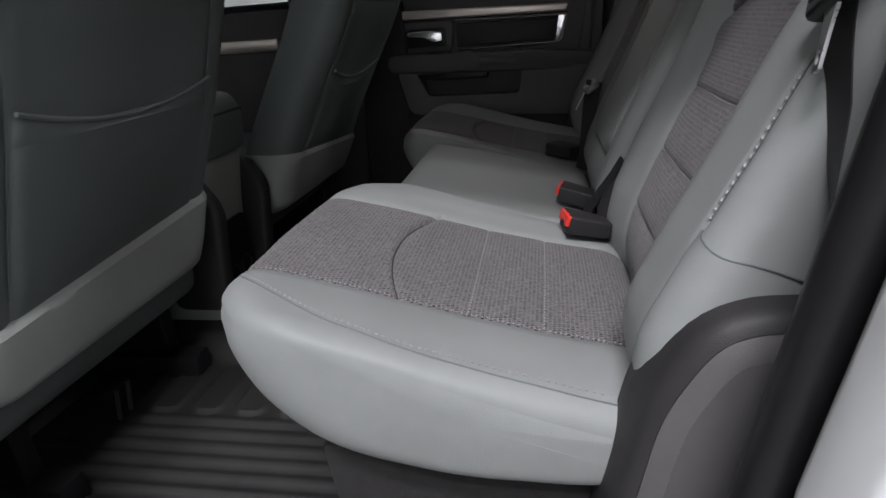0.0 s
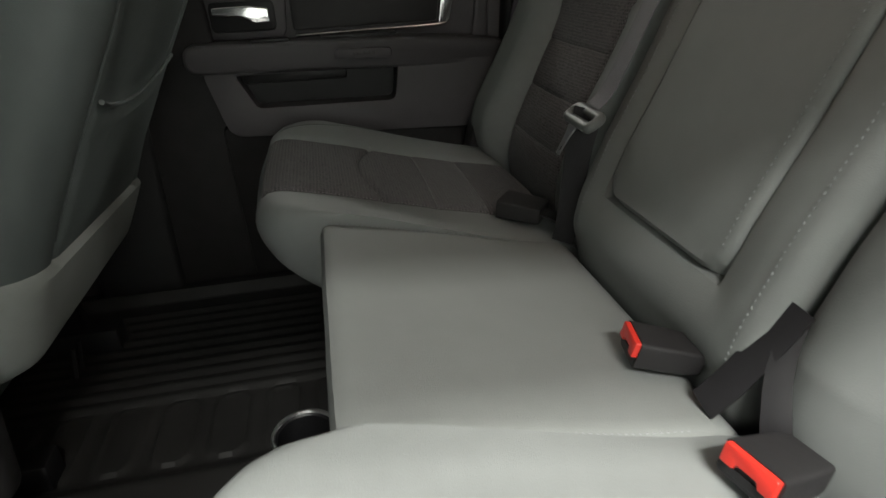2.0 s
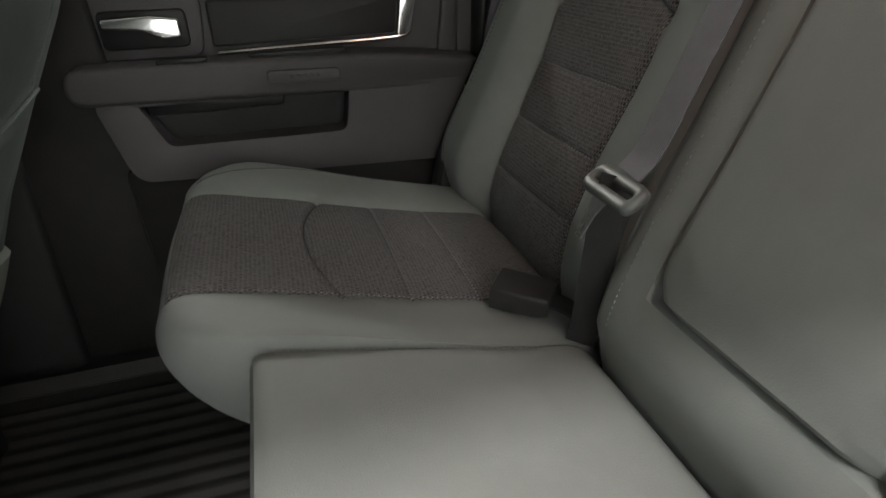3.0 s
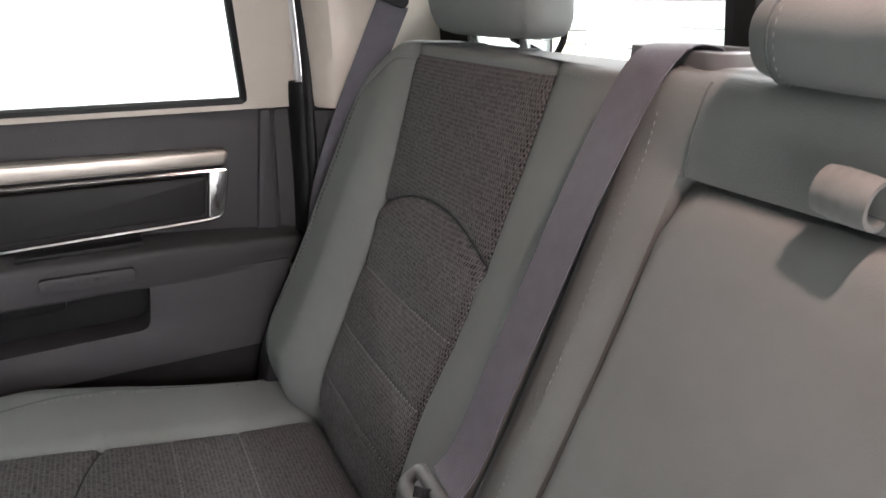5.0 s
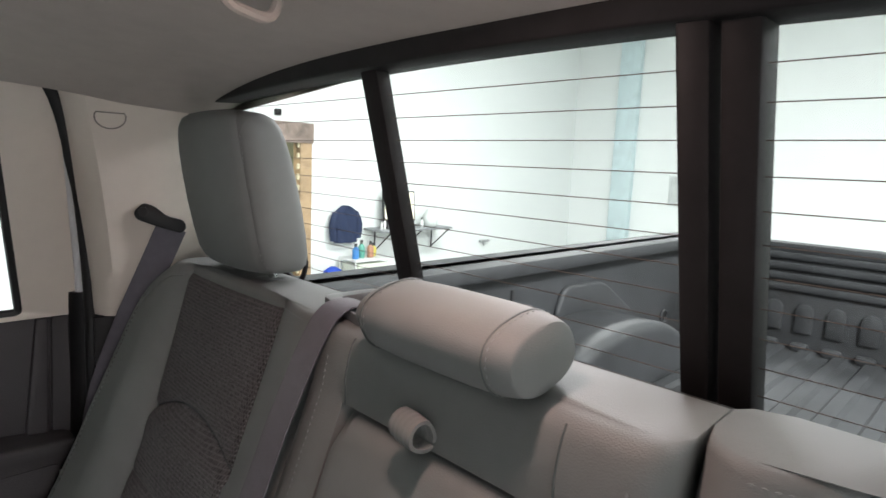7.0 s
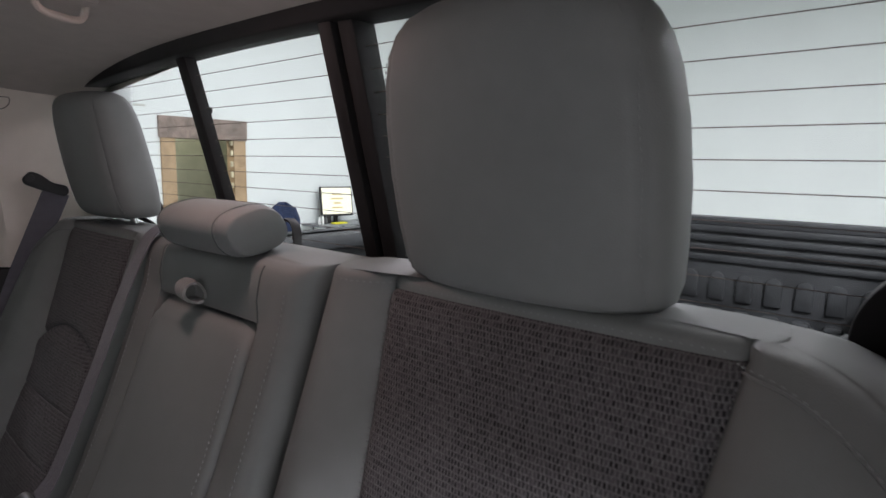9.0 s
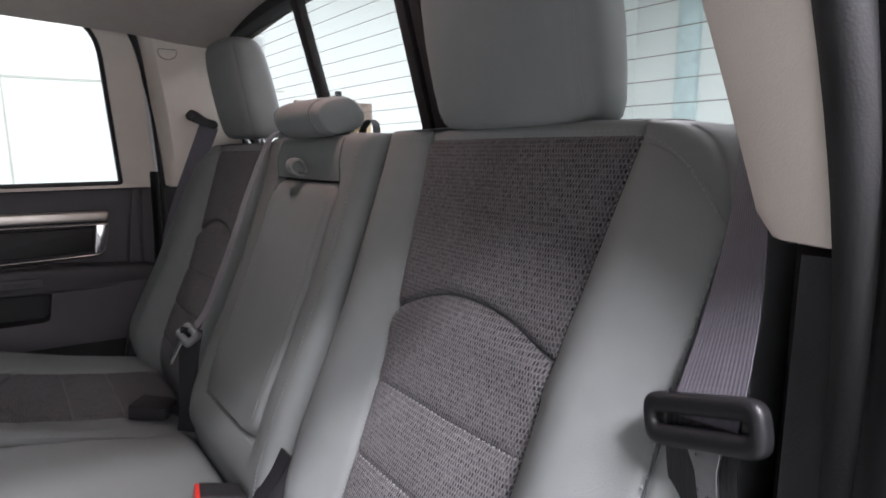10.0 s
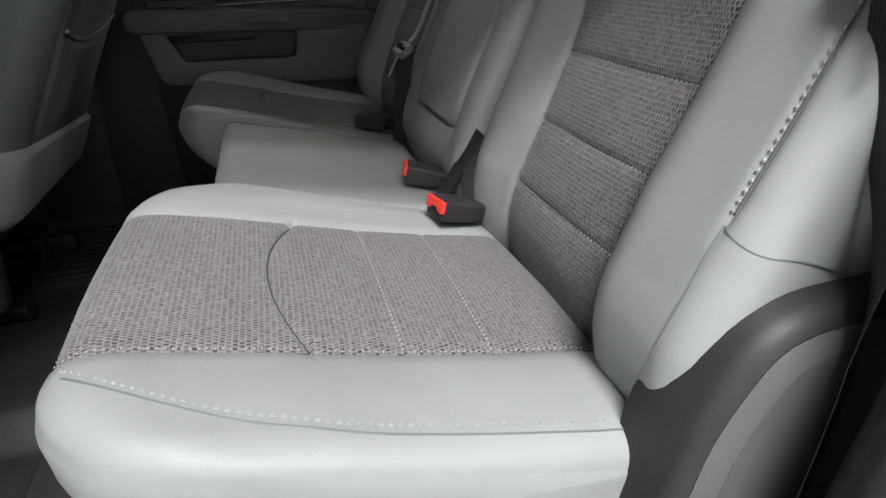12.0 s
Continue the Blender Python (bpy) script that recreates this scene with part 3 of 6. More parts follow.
def rear_window():
    win = tagged(new("window_1"), "sliding rear cab window with dark frame and heating wires", "window", kind="structure")
    win.location = (0.38, 0, 0.8)

    def lean(co):
        return (win_x(co.z) + co.x, co.y, co.z)

    def bar(name, lo, hi, label="", deep=(-0.010, 0.03)):
        part(name, plate(rounded([(lo[0], lo[1]), (hi[0], lo[1]), (hi[0], hi[1]), (lo[0], hi[1])], 0.004), "x", deep[0], deep[1], 0.004, 2, warp=lean), DARK_FRAME, win, label)
    ys = [-0.68 + 1.38 * k / 28 for k in range(29)]
    arch = [(y, 1.115 - 0.058 * y * y) for y in ys] + [(y, 1.160 - 0.058 * y * y) for y in ys[::-1]]
    part("header", plate(arch, "x", -0.016, 0.03, 0.003, 2, warp=lean), DARK_FRAME, win)
    bar("sill", (-0.80, 0.72), (0.80, 0.800))
    bar("mullion", (0.187, 0.79), (0.216, 1.116), deep=(-0.003, 0.016))
    bar("slider_frame", (-0.157, 0.79), (-0.134, 1.120), deep=(-0.010, 0.024))
    bar("mullion", (-0.186, 0.79), (-0.161, 1.120), deep=(-0.004, 0.03))
    bar("jamb", (0.715, 0.76), (0.80, 1.13))
    bar("jamb", (-0.80, 0.76), (-0.715, 1.13))
    for s in (1, -1):
        corner = rounded([(s * 0.80, 0.78), (s * 0.642, 0.78), (s * 0.632, 0.83), (s * 0.637, 0.875), (s * 0.665, 0.908), (s * 0.72, 0.93), (s * 0.80, 0.94)], [0.0, 0.01, 0.02, 0.025, 0.03, 0.02, 0.0])
        part("corner_frame", plate(corner, "x", -0.012, 0.008, 0.003, 2, warp=lean), DARK_FRAME, win)
    for a, b in ((0.216, 0.715), (-0.134, 0.187), (-0.715, -0.186)):
        pane = part("pane", plate([(a - 0.004, 0.79), (b + 0.004, 0.79), (b + 0.004, 1.122), (a - 0.004, 1.122)], "x", 0.010, 0.014, warp=lean), GLASS, win, "clear glass")
        pane.visible_shadow = False
        for i in range(12):
            z = 0.830 + 0.0235 * i
            part("heating_wire", tube([(win_x(z) + 0.0095, a, z), (win_x(z) + 0.0095, b, z)], 0.00042, 4), WIRE, win, "fine brown heating wire")


rear_window()

# ---- open doorway on the driver's side ----
for y in (-0.795, 0.79):
    structure("door_sill", box((-1.0, y - 0.075, -0.12), (0.16, y + 0.075, 0.016), 0.012), BLACK_PLASTIC, "black plastic door sill", "sill")
for sign in (1, -1):
    structure("roof_rail", box((-1.3, min(sign * 0.70, sign * 0.80), 1.185), (0.25, max(sign * 0.70, sign * 0.80), 1.235), 0.012), PAINT, "painted roof rail over a doorway", "roof rail")
    structure("pillar_trim_middle", plate(rounded([(-0.82, -0.05), (-0.64, -0.05), (-0.62, 0.70), (-0.66, 1.18), (-0.80, 1.18)], 0.02), "y", sign * 0.785, sign * 0.86, 0.012, 3, warp=lambda c: (c.x, c.y - sign * 0.33 * max(0, c.z - 0.75), c.z)), SEAL, "dark middle pillar trim beside a front seat", "pillar trim")

# ---- front of the cab ----
structure("dashboard", box((-1.95, -0.78, 0.0), (-1.70, 0.78, 0.62), 0.03), BLACK_PLASTIC, "dark dashboard closing the front of the cab", "dashboard")
for sign in (1, -1):
    front_door = tagged(new("door_2"), "closed front door with dark trim", "door", kind="structure")
    lo, hi = (sign * 0.80, sign * 0.86) if sign > 0 else (sign * 0.86, sign * 0.80)
    part("panel", box((-1.70, lo, -0.1), (-0.82, hi, 0.73), 0.02), CHARCOAL, front_door)
    part("satin_bar", box((-1.55, min(sign * 0.785, sign * 0.805), 0.60), (-0.90, max(sign * 0.785, sign * 0.805), 0.64), 0.006), SILVER, front_door, "satin trim bar")
    part("door_skin", box((-1.75, min(sign * 0.865, sign * 0.91), -0.3), (-0.82, max(sign * 0.865, sign * 0.91), 0.73), 0.01), PAINT, front_door)
    frame_bm = plate([(-1.9, 0.73), (-0.80, 0.73), (-0.80, 1.2), (-1.4, 1.2)], "y", sign * 0.82, sign * 0.85, 0.005, 2, warp=lambda c: (c.x, c.y - sign * 0.36 * max(0, c.z - 0.75), c.z), holes=[[(-1.72, 0.75), (-0.85, 0.75), (-0.87, 1.14), (-1.35, 1.14)]])
    part("window_frame", frame_bm, DARK_FRAME, front_door)

# ---- rear bench: cushions ----
BACK_FACE = [(0.24, 0.120), (0.285, 0.106), (0.31, 0.100), (0.335, 0.097), (0.36, 0.099), (0.40, 0.107), (0.48, 0.138), (0.557, 0.175), (0.638, 0.210), (0.75, 0.253), (0.85, 0.290), (0.90, 0.305)]


def back_x(z):
    return lerp_table(BACK_FACE, z)


CUSHION_SIDE = [(0.090, 0.255), (0.06, 0.232), (-0.10, 0.228), (-0.21, 0.240), (-0.293, 0.262), (-0.350, 0.305), (-0.377, 0.355), (-0.372, 0.392),
                (-0.344, 0.409), (-0.27, 0.395), (-0.18, 0.372), (-0.10, 0.351), (-0.02, 0.333), (0.05, 0.320), (0.080, 0.312), (0.098, 0.296), (0.104, 0.275), (0.090, 0.255)]


def profile(points, n=500):
    """Points, inward normals and arc lengths along a closed side view."""
    pts = [Vector((p.x, p.z)) for p in spline([(x, 0, z) for x, z in points], n)]
    run = [0.0]
    for a, b in zip(pts, pts[1:]):
        run.append(run[-1] + (b - a).length)
    return pts, run


def outer_cushion(sign, seat):
    """One outer seat cushion; sign -1: on the driver's side, +1: on the passenger's."""
    pts, run = profile(CUSHION_SIDE)

    def s_at(x):
        """Arc length where the top passes x."""
        i0 = 240
        best = min(range(i0, len(pts)), key=lambda i: abs(pts[i].x - x) + (0 if pts[i].y > 0.315 else 1))
        return run[best]

    def at(s):
        s = min(max(s, 0), run[-1])
        k = max(0, min(len(run) - 2, int(np.searchsorted(run, s)) - 1))
        p = pts[k].lerp(pts[k + 1], (s - run[k]) / max(1e-9, run[k + 1] - run[k]))
        t = (pts[min(k + 3, len(pts) - 1)] - pts[max(k - 2, 0)]).normalized()
        return p, Vector((t.y, -t.x))
    s_lip = s_at(-0.353)
    s_front, s_arc, s_a, s_b, s_end = s_lip - 0.024, s_at(-0.180), s_at(-0.104), s_at(-0.020), s_at(0.065)
    S = stations([0, s_front, s_arc, s_a, s_b, s_end, run[-1]], 0.011)[:-1]
    Y0, Y1, YA, YB = 0.200, 0.712, 0.298, 0.577
    Y = stations([Y0, YA, YB, 0.680, Y1], 0.013)
    Y = sorted(set([y for y in Y if y < Y1 - 0.026] + [Y1 - 0.026 * (1 - math.sin(a * math.pi / 12)) for a in range(7)]))
    YA, YB = min(Y, key=lambda y: abs(y - YA)), min(Y, key=lambda y: abs(y - YB))

    def bow(s, y):
        t = (y - YA) / (YB - YA)
        w = 1 - min(1, abs(s - s_arc) / (0.075 if s > s_arc else 0.15))
        return -0.034 * max(0, 1 - (2 * t - 1) ** 2) * w if 0 < t < 1 else 0.0

    def front(y):
        d = max(0, 0.14 - (Y1 - y)), max(0, 0.085 - (y - Y0))
        return (-0.380 if sign < 0 else -0.373) + 0.12 * (1 - math.sqrt(max(0, 1 - (d[0] / 0.14) ** 2))) + 0.085 * (1 - math.sqrt(max(0, 1 - (d[1] / 0.085) ** 2)))

    def place(s, y):
        p, nrm = at(s + bow(s, y))
        e = Y1 - y
        o = 0.026 - math.sqrt(max(0, 0.026 ** 2 - max(0, 0.026 - e) ** 2))
        o += 0.008 * dip(y - Y0, 0.012)
        top = s_front - 0.02 < s < s_end + 0.05
        if top:
            inside = YA - 0.006 < y < YB + 0.006
            o += 0.0045 * (dip(y - YA) + dip(y - YB)) * (1 if s > s_front - 0.01 else 0)
            if inside:
                o += 0.0045 * (dip(s - s_front) + 1.7 * dip(s - s_arc, 0.004)) + 0.0022 * (dip(s - s_a, 0.004) + dip(s - s_b, 0.004))
                o -= 0.004 * math.sin(math.pi * (y - YA) / (YB - YA))
            else:
                o -= 0.007 * math.sin(math.pi * min(1, max(0, (y - YB) / (0.70 - YB)))) * (1 if s > s_front else 0.5)
        p = p + nrm * o
        xr, scale = 0.10, (0.10 - front(y)) / (0.10 + 0.377)
        x = xr + (p.x - xr) * (scale if p.x < xr else 1)
        wrinkle = 0.0012 * noise.noise(Vector((p.x * 16, y * 16, p.y * 16)))
        return Vector((x, sign * y, p.y + wrinkle))
    rows = [[place(s, y) for s in S] for y in Y]

    def region(k, j):
        y, s = (Y[k] + Y[k + 1]) / 2, (S[j] + S[(j + 1) % len(S)]) / 2 if j + 1 < len(S) else S[j]
        if YA < y < YB and s_front < s < s_end + 0.03:
            return "insert_front" if s < s_arc else "insert_middle" if s < s_a else "insert_strip" if s < s_b else "insert_rear"
        return "cushion"
    out = skin(rows, True, region, lambda k, j: (Y[k], S[j] + bow(S[j], Y[k]) if j < len(S) else run[-1]), ends=("cushion", "side_panel"), bulge=(None, (0, sign * 0.004, 0)))
    seat = part("cushion", out.pop("cushion"), VINYL, seat, "grey vinyl seat cushion")
    for name, bm in out.items():
        part(name, bm, CLOTH if name.startswith("insert") else VINYL, seat, "charcoal woven cloth panel" if name.startswith("insert") else "")
    # sewn seams
    def seam_y(s):
        return lerp_table([(s_front - 0.004, YB + 0.004), (s_front + 0.03, YB + 0.040), (s_front + 0.07, YB + 0.078), (s_front + 0.12, Y1 - 0.034), (s_front + 0.19, Y1 - 0.022), (s_end, Y1 - 0.018)], s)
    run_s = np.linspace(s_front - 0.004, s_end, 90)
    # thin tube whose darker colour stands for the shade in the seam's groove
    part("seam_groove_line", tube(spline([place(s, seam_y(s)) for s in run_s[::6]], 90), 0.0010, 6), FRONT_CLOTH, seat)
    part("stitching", stitches([p + Vector((0, 0, 0.0006)) for p in spline([place(s, seam_y(s) - 0.009) for s in run_s[::6]], 90)], 0.005, 0.0024, 0.0011), THREAD, seat, "grey sewn thread")
    # black tube laid in the arc seam to paint its crease dark
    part("seam_line", tube([place(s_arc, y) + Vector((0, 0, 0.0004)) for y in np.linspace(YA, YB, 40)], 0.0013, 5), SEAL, seat)
    part("stitching", stitches([place(s_arc, y) + Vector((0, 0, 0.0016)) for y in np.linspace(YA, YB, 50)], radius=0.0005), DARK_THREAD, seat)
    for s in (s_a, s_b):
        part("stitching", stitches([place(s, y) + Vector((0, 0, 0.0012)) for y in np.linspace(YA, YB, 40)], radius=0.0009), PALE_THREAD, seat)
    for y, d in ((YA, 0.002), (YB, -0.002)):
        part("stitching", stitches([place(s, y + d) + Vector((0, 0, 0.0022)) for s in np.linspace(s_front, s_end + 0.02, 90)], 0.003, 0.003, 0.0008), PALE_THREAD, seat, "pale sewn edge")
    part("stitching", stitches([place(s_front - 0.006, y) + Vector((-0.0004, 0, 0.0004)) for y in np.linspace(YA, YB, 50)], radius=0.0007), THREAD, seat)


near_seat = thing("rear_seat", "grey vinyl rear seat with charcoal woven inserts, driver side", "car seat", "rear seats", at=(0.0, -0.45, 0.23))
far_seat = thing("rear_seat", "grey vinyl rear seat with charcoal woven inserts, passenger side", "car seat", "rear seats", at=(0.0, 0.45, 0.23))
middle_seat = thing("rear_seat", "plain grey vinyl middle seat between two woven ones", "car seat", "rear seats", at=(0.0, 0.0, 0.23))
outer_cushion(-1, near_seat)
outer_cushion(1, far_seat)


def centre_cushion():
    seat = middle_seat
    side = [(0.075, 0.26), (0.05, 0.232), (-0.10, 0.230), (-0.22, 0.236), (-0.279, 0.25), (-0.284, 0.30), (-0.286, 0.350), (-0.282, 0.381), (-0.266, 0.390),
            (-0.20, 0.376), (-0.11, 0.354), (-0.03, 0.334), (0.04, 0.322), (0.064, 0.312), (0.078, 0.292), (0.075, 0.26)]
    pts, run = profile(side)
    S = [run[-1] * i / 90 for i in range(90)]
    Y = [-0.199, -0.196, -0.19] + [-0.18 + 0.36 * i / 24 for i in range(25)] + [0.19, 0.196, 0.199]
    rows = []
    for y in Y:
        row = []
        for s in S:
            k = max(0, min(len(run) - 2, int(np.searchsorted(run, s)) - 1))
            p = pts[k]
            t = (pts[min(k + 3, len(pts) - 1)] - pts[max(k - 2, 0)]).normalized()
            nrm = Vector((t.y, -t.x))
            e = 0.199 - abs(y)
            o = 0.006 * max(0, 1 - e / 0.009) ** 2
            if p.y > 0.31:
                o += 0.002 * noise.noise(Vector((p.x * 6, y * 7, 3))) + 0.0012 * noise.noise(Vector((p.x * 14, y * 40, 7))) * dip(y + 0.18, 0.06)
            q = p + nrm * o
            row.append(Vector((q.x, y, q.y)))
        rows.append(row)
    out = skin(rows, True, None, None, ends=("body", "body"))
    seat = part("cushion", out["body"], VINYL_TRIM, seat)
    top = [k for k in range(len(S)) if pts[int(k * 500 / 90)].y > 0.325 and k > 40]
    for k in (1, -2):
        part("stitching", stitches([rows[k][j] + Vector((0, 0, 0.001)) for j in top], radius=0.0006), THREAD, seat, "grey sewn thread")


centre_cushion()


# ---- rear bench: backrests ----
def outer_backrest(sign, seat):
    z_top, z_arc = 0.843 if sign < 0 else 0.831, 0.638
    ZK = [0.27, 0.40, 0.478, 0.557, z_arc, z_top, 0.866]
    Z = [z for z in stations(ZK, 0.012) if z <= z_top + 0.003]
    R = 0.010
    lev = [(z, 0.0) for z in Z] + [(z_top + 0.004 + R * math.sin(a), R * (1 - math.cos(a))) for a in [i * math.pi / 12 for i in range(1, 7)]]
    Y0 = 0.187 if sign < 0 else 0.205

    def y_out(z):
        d = max(0, z - 0.755) / 0.100
        return 0.729 - 0.120 * (1 - math.sqrt(max(0, 1 - min(1, d) ** 2))) - 0.012 * (max(0, 0.44 - z) / 0.15) ** 1.6

    def y_a(z):
        return lerp_table([(0.3, 0.318), (0.48, 0.324), (0.638, 0.305 if sign < 0 else 0.318), (0.85, 0.272 if sign < 0 else 0.322)], z)

    def y_b(z):
        return lerp_table([(0.3, 0.575), (0.48, 0.560), (0.638, 0.562 if sign < 0 else 0.573), (0.85, 0.592 if sign < 0 else 0.618)], z)
    # across: fractions in four spans (inner bolster, insert, outer bolster, edge)
    inner = [0, 0.03, 0.07, 0.13, 0.25, 0.4, 0.55, 0.7, 0.82, 0.91, 0.955]
    insert = [0, 0.02, 0.04] + [0.08 + 0.84 * i / 16 for i in range(17)] + [0.96, 0.98]
    outer = [0, 0.04, 0.08, 0.16] + [0.2 + 0.50 * i / 6 for i in range(7)] + [0.74, 0.765, 0.78, 0.795, 0.81, 0.83, 0.86, 0.89, 0.92, 0.945, 0.965, 0.985, 0.995, 1.0]

    def front_row(z, r):
        a, b, c = y_a(min(z, z_top)), y_b(min(z, z_top)), y_out(z)
        ys = [Y0 + (a - Y0) * f for f in inner] + [a + (b - a) * f for f in insert] + [b + (c - b) * f for f in outer]
        return ys, a, b, c

    n_in, n_ins = len(inner), len(insert)
    rows, grids = [], []
    for z, r in lev:
        ys, a, b, c = front_row(z, r)
        zz = min(z, z_top + 0.004)
        row = []
        for j, y in enumerate(ys):
            t = (y - a) / (b - a)
            arch = 0.036 * max(0, 1 - (2 * t - 1) ** 2) if 0 <= t <= 1 else 0.0
            w = max(0, 1 - abs(zz - z_arc) / (0.15 if zz > z_arc else 0.07))
            z_here = zz + arch * w
            o = 0.0
            if 0 <= t <= 1:
                o += 0.005 * (dip(y - a) + dip(y - b))
                o += 0.008 * dip(zz - z_arc, 0.005) - 0.005 * dip(zz - z_arc + 0.018, 0.014) + 0.005 * dip(zz - z_top, 0.005)
                o += 0.0028 * sum(dip(zz - q, 0.0045) for q in ZK[1:4])
                o -= 0.006 * math.sin(math.pi * t) * (0.4 + 0.6 * abs(math.sin(math.pi * (zz - 0.40) / 0.078)) if zz < z_arc else 1)
            elif t > 1:
                u = (y - b) / max(0.02, c - b)
                rise = math.sin(0.5 * math.pi * min(1, u / 0.36))
                o += 0.005 * dip(y - b) - lerp_table([(0.28, 0.018), (0.33, 0.034), (0.375, 0.046), (0.42, 0.049), (0.49, 0.042), (0.62, 0.040), (0.74, 0.030), (0.80, 0.020), (0.85, 0.006)], zz) * rise
                e = c - y
                rad = lerp_table([(0.3, 0.022), (0.42, 0.032), (0.5, 0.036), (0.58, 0.034), (0.68, 0.030), (0.78, 0.028), (0.85, 0.030)], zz)
                o += rad - math.sqrt(max(0, rad ** 2 - max(0, rad - e) ** 2))
                o += 0.004 * dip((u - 0.795) * (c - b), 0.0035) * min(1, max(0.12, (zz - 0.47) / 0.03))
            else:
                u = (a - y) / max(0.02, a - Y0)
                o += 0.005 * dip(y - a) - (0.020 if sign < 0 else 0.012) * math.sin(math.pi * min(1, u) ** 1.3)
                e = y - Y0
                o += 0.016 - math.sqrt(max(0, 0.016 ** 2 - max(0, 0.016 - e) ** 2))
            x = back_x(z_here) + o + r
            row.append(Vector((x, sign * y, z + arch * w * (1 if r == 0 else 0) + 0.001 * noise.noise(Vector((y * 14, z * 14, 1))))))
        thick = lerp_table([(0.27, 0.13), (0.6, 0.12), (0.85, 0.088)], z)
        xb = back_x(zz) + thick - 1.0 * r
        for f in (1.0, 0.98, 0.9, 0.6, 0.3, 0.08, 0.02, 0.0):
            y = Y0 + (c - Y0) * f
            row.append(Vector((xb - 0.02 * (1 if f in (1.0, 0.0) else 0.4 if f in (0.98, 0.02) else 0), sign * (y - (0.004 if f == 1.0 else 0)), z)))
        rows.append(row)
    zl = [z for z, _ in lev]
    J = len(rows[0])
    a0, a1, a2 = n_in, n_in + n_ins, n_in + n_ins + len(outer)

    def region(k, j):
        z = (zl[k] + zl[k + 1]) / 2
        if a0 <= j < a1 and z < z_top:
            return "insert_upper" if z > z_arc else "insert_ribs" if z > 0.557 else "insert_strip_upper" if z > 0.478 else "insert_strip_middle" if z > 0.40 else "insert_strip_lower"
        if a2 + 1 <= j < J - 2 and z < z_top:
            return "rear_cover"
        return "backrest"
    out = skin(rows, True, region, lambda k, j: (rows[k][j % J].y, rows[k][j % J].z * 1.09), ends=("backrest", "backrest"), bulge=(None, (0, 0, 0.003)))
    back = part("backrest", out.pop("backrest"), VINYL, seat, "grey vinyl seat back")
    for name, bm in out.items():
        ins = name.startswith("insert")
        part(name, bm, CLOTH if ins else CARPET if name == "rear_cover" else VINYL, back, "charcoal woven cloth panel" if ins else "")
    lift = Vector((-0.0015, 0, 0.0003))
    edge_lift = Vector((-0.0013, 0.0011 * sign, 0))
    def spot(u, z):
        """The point of the outer bolster's face at a share u of its width and a height z."""
        k = max(i for i in range(len(zl) - 1) if zl[i] <= z)
        n = max(i for i in range(len(outer) - 1) if outer[i] <= u)
        f, g = (z - zl[k]) / (zl[k + 1] - zl[k]), (u - outer[n]) / (outer[n + 1] - outer[n])
        p, q = [rows[r][a1 + n].lerp(rows[r][a1 + n + 1], g) for r in (k, k + 1)]
        return p.lerp(q, f)
    low_seam = [spot(0.785 + 0.03 * math.sin(math.pi * f) - 0.06 * f ** 3, 0.492 - 0.14 * f - 0.012 * math.sin(math.pi * f)) for f in [i / 30 for i in range(31)]]
    side_seam = [spot(0.785 + 0.21 * f, 0.492 - 0.012 * f) for f in [i / 20 for i in range(21)]]
    if sign < 0:
        end = side_seam[-1]
        side_seam += [end + Vector((0.062 * f, -0.0008, -0.022 * f ** 1.3)) for f in [i / 12 for i in range(1, 13)]]
    for line in (low_seam, side_seam):
        part("seam_line", tube(line, 0.0008, 5), FRONT_CLOTH, back)
    jj = a1 + outer.index(0.78)
    part("stitching", stitches(spline([rows[k][jj] + edge_lift for k, z in enumerate(zl) if 0.490 < z < z_top - 0.060], 120), 0.0052, 0.0024, 0.0011), THREAD, back, "grey sewn thread")
    part("seam_line", tube(spline([rows[k][jj + 1] + edge_lift * 0.4 for k, z in enumerate(zl) if 0.490 < z < z_top - 0.060], 120), 0.0014, 6), DARK_THREAD, back)
    for zz in ZK[1:4]:
        k = min(range(len(zl)), key=lambda i: abs(zl[i] - zz))
        part("stitching", stitches([rows[k][j] + lift * 0.6 for j in range(a0, a1 + 1)], radius=0.0009), PALE_THREAD, back)
    for j in (a0, a1):
        part("stitching", stitches([rows[k][j] + Vector((-0.0022, 0, 0.001)) for k, z in enumerate(zl) if 0.34 < z < z_top], 0.003, 0.003, 0.0008), PALE_THREAD, back, "pale sewn edge")
    k = min(range(len(zl)), key=lambda i: abs(zl[i] - z_arc))
    part("seam_line", tube([rows[k][j] + lift * 0.2 for j in range(a0, a1 + 1)], 0.0016, 5), DARK_THREAD, back)
    k = min(range(len(zl)), key=lambda i: abs(zl[i] - z_top))
    part("stitching", stitches([rows[k][j] + Vector((0, 0, 0.005)) for j in range(a0 - 6, a1)], radius=0.0007), THREAD, back)
    crown = []
    for j in range(a1, a1 + outer.index(0.78) + 1):
        u = outer[j - a1] / 0.78
        zt = z_top - 0.006 - 0.060 * u ** 3.2
        kk = max(i for i in range(len(zl) - 1) if zl[i] <= zt)
        crown.append(rows[kk][j].lerp(rows[kk + 1][j], (zt - zl[kk]) / (zl[kk + 1] - zl[kk])))
    crown = spline(crown, 60)
    part("seam_line", tube([p + lift * 0.3 for p in crown], 0.0014, 5), VINYL, back)
    part("stitching", stitches([p + Vector((-0.003, -sign * 0.004, 0.006)) for p in crown], radius=0.0007), THREAD, back)


outer_backrest(-1, near_seat)
outer_backrest(1, far_seat)


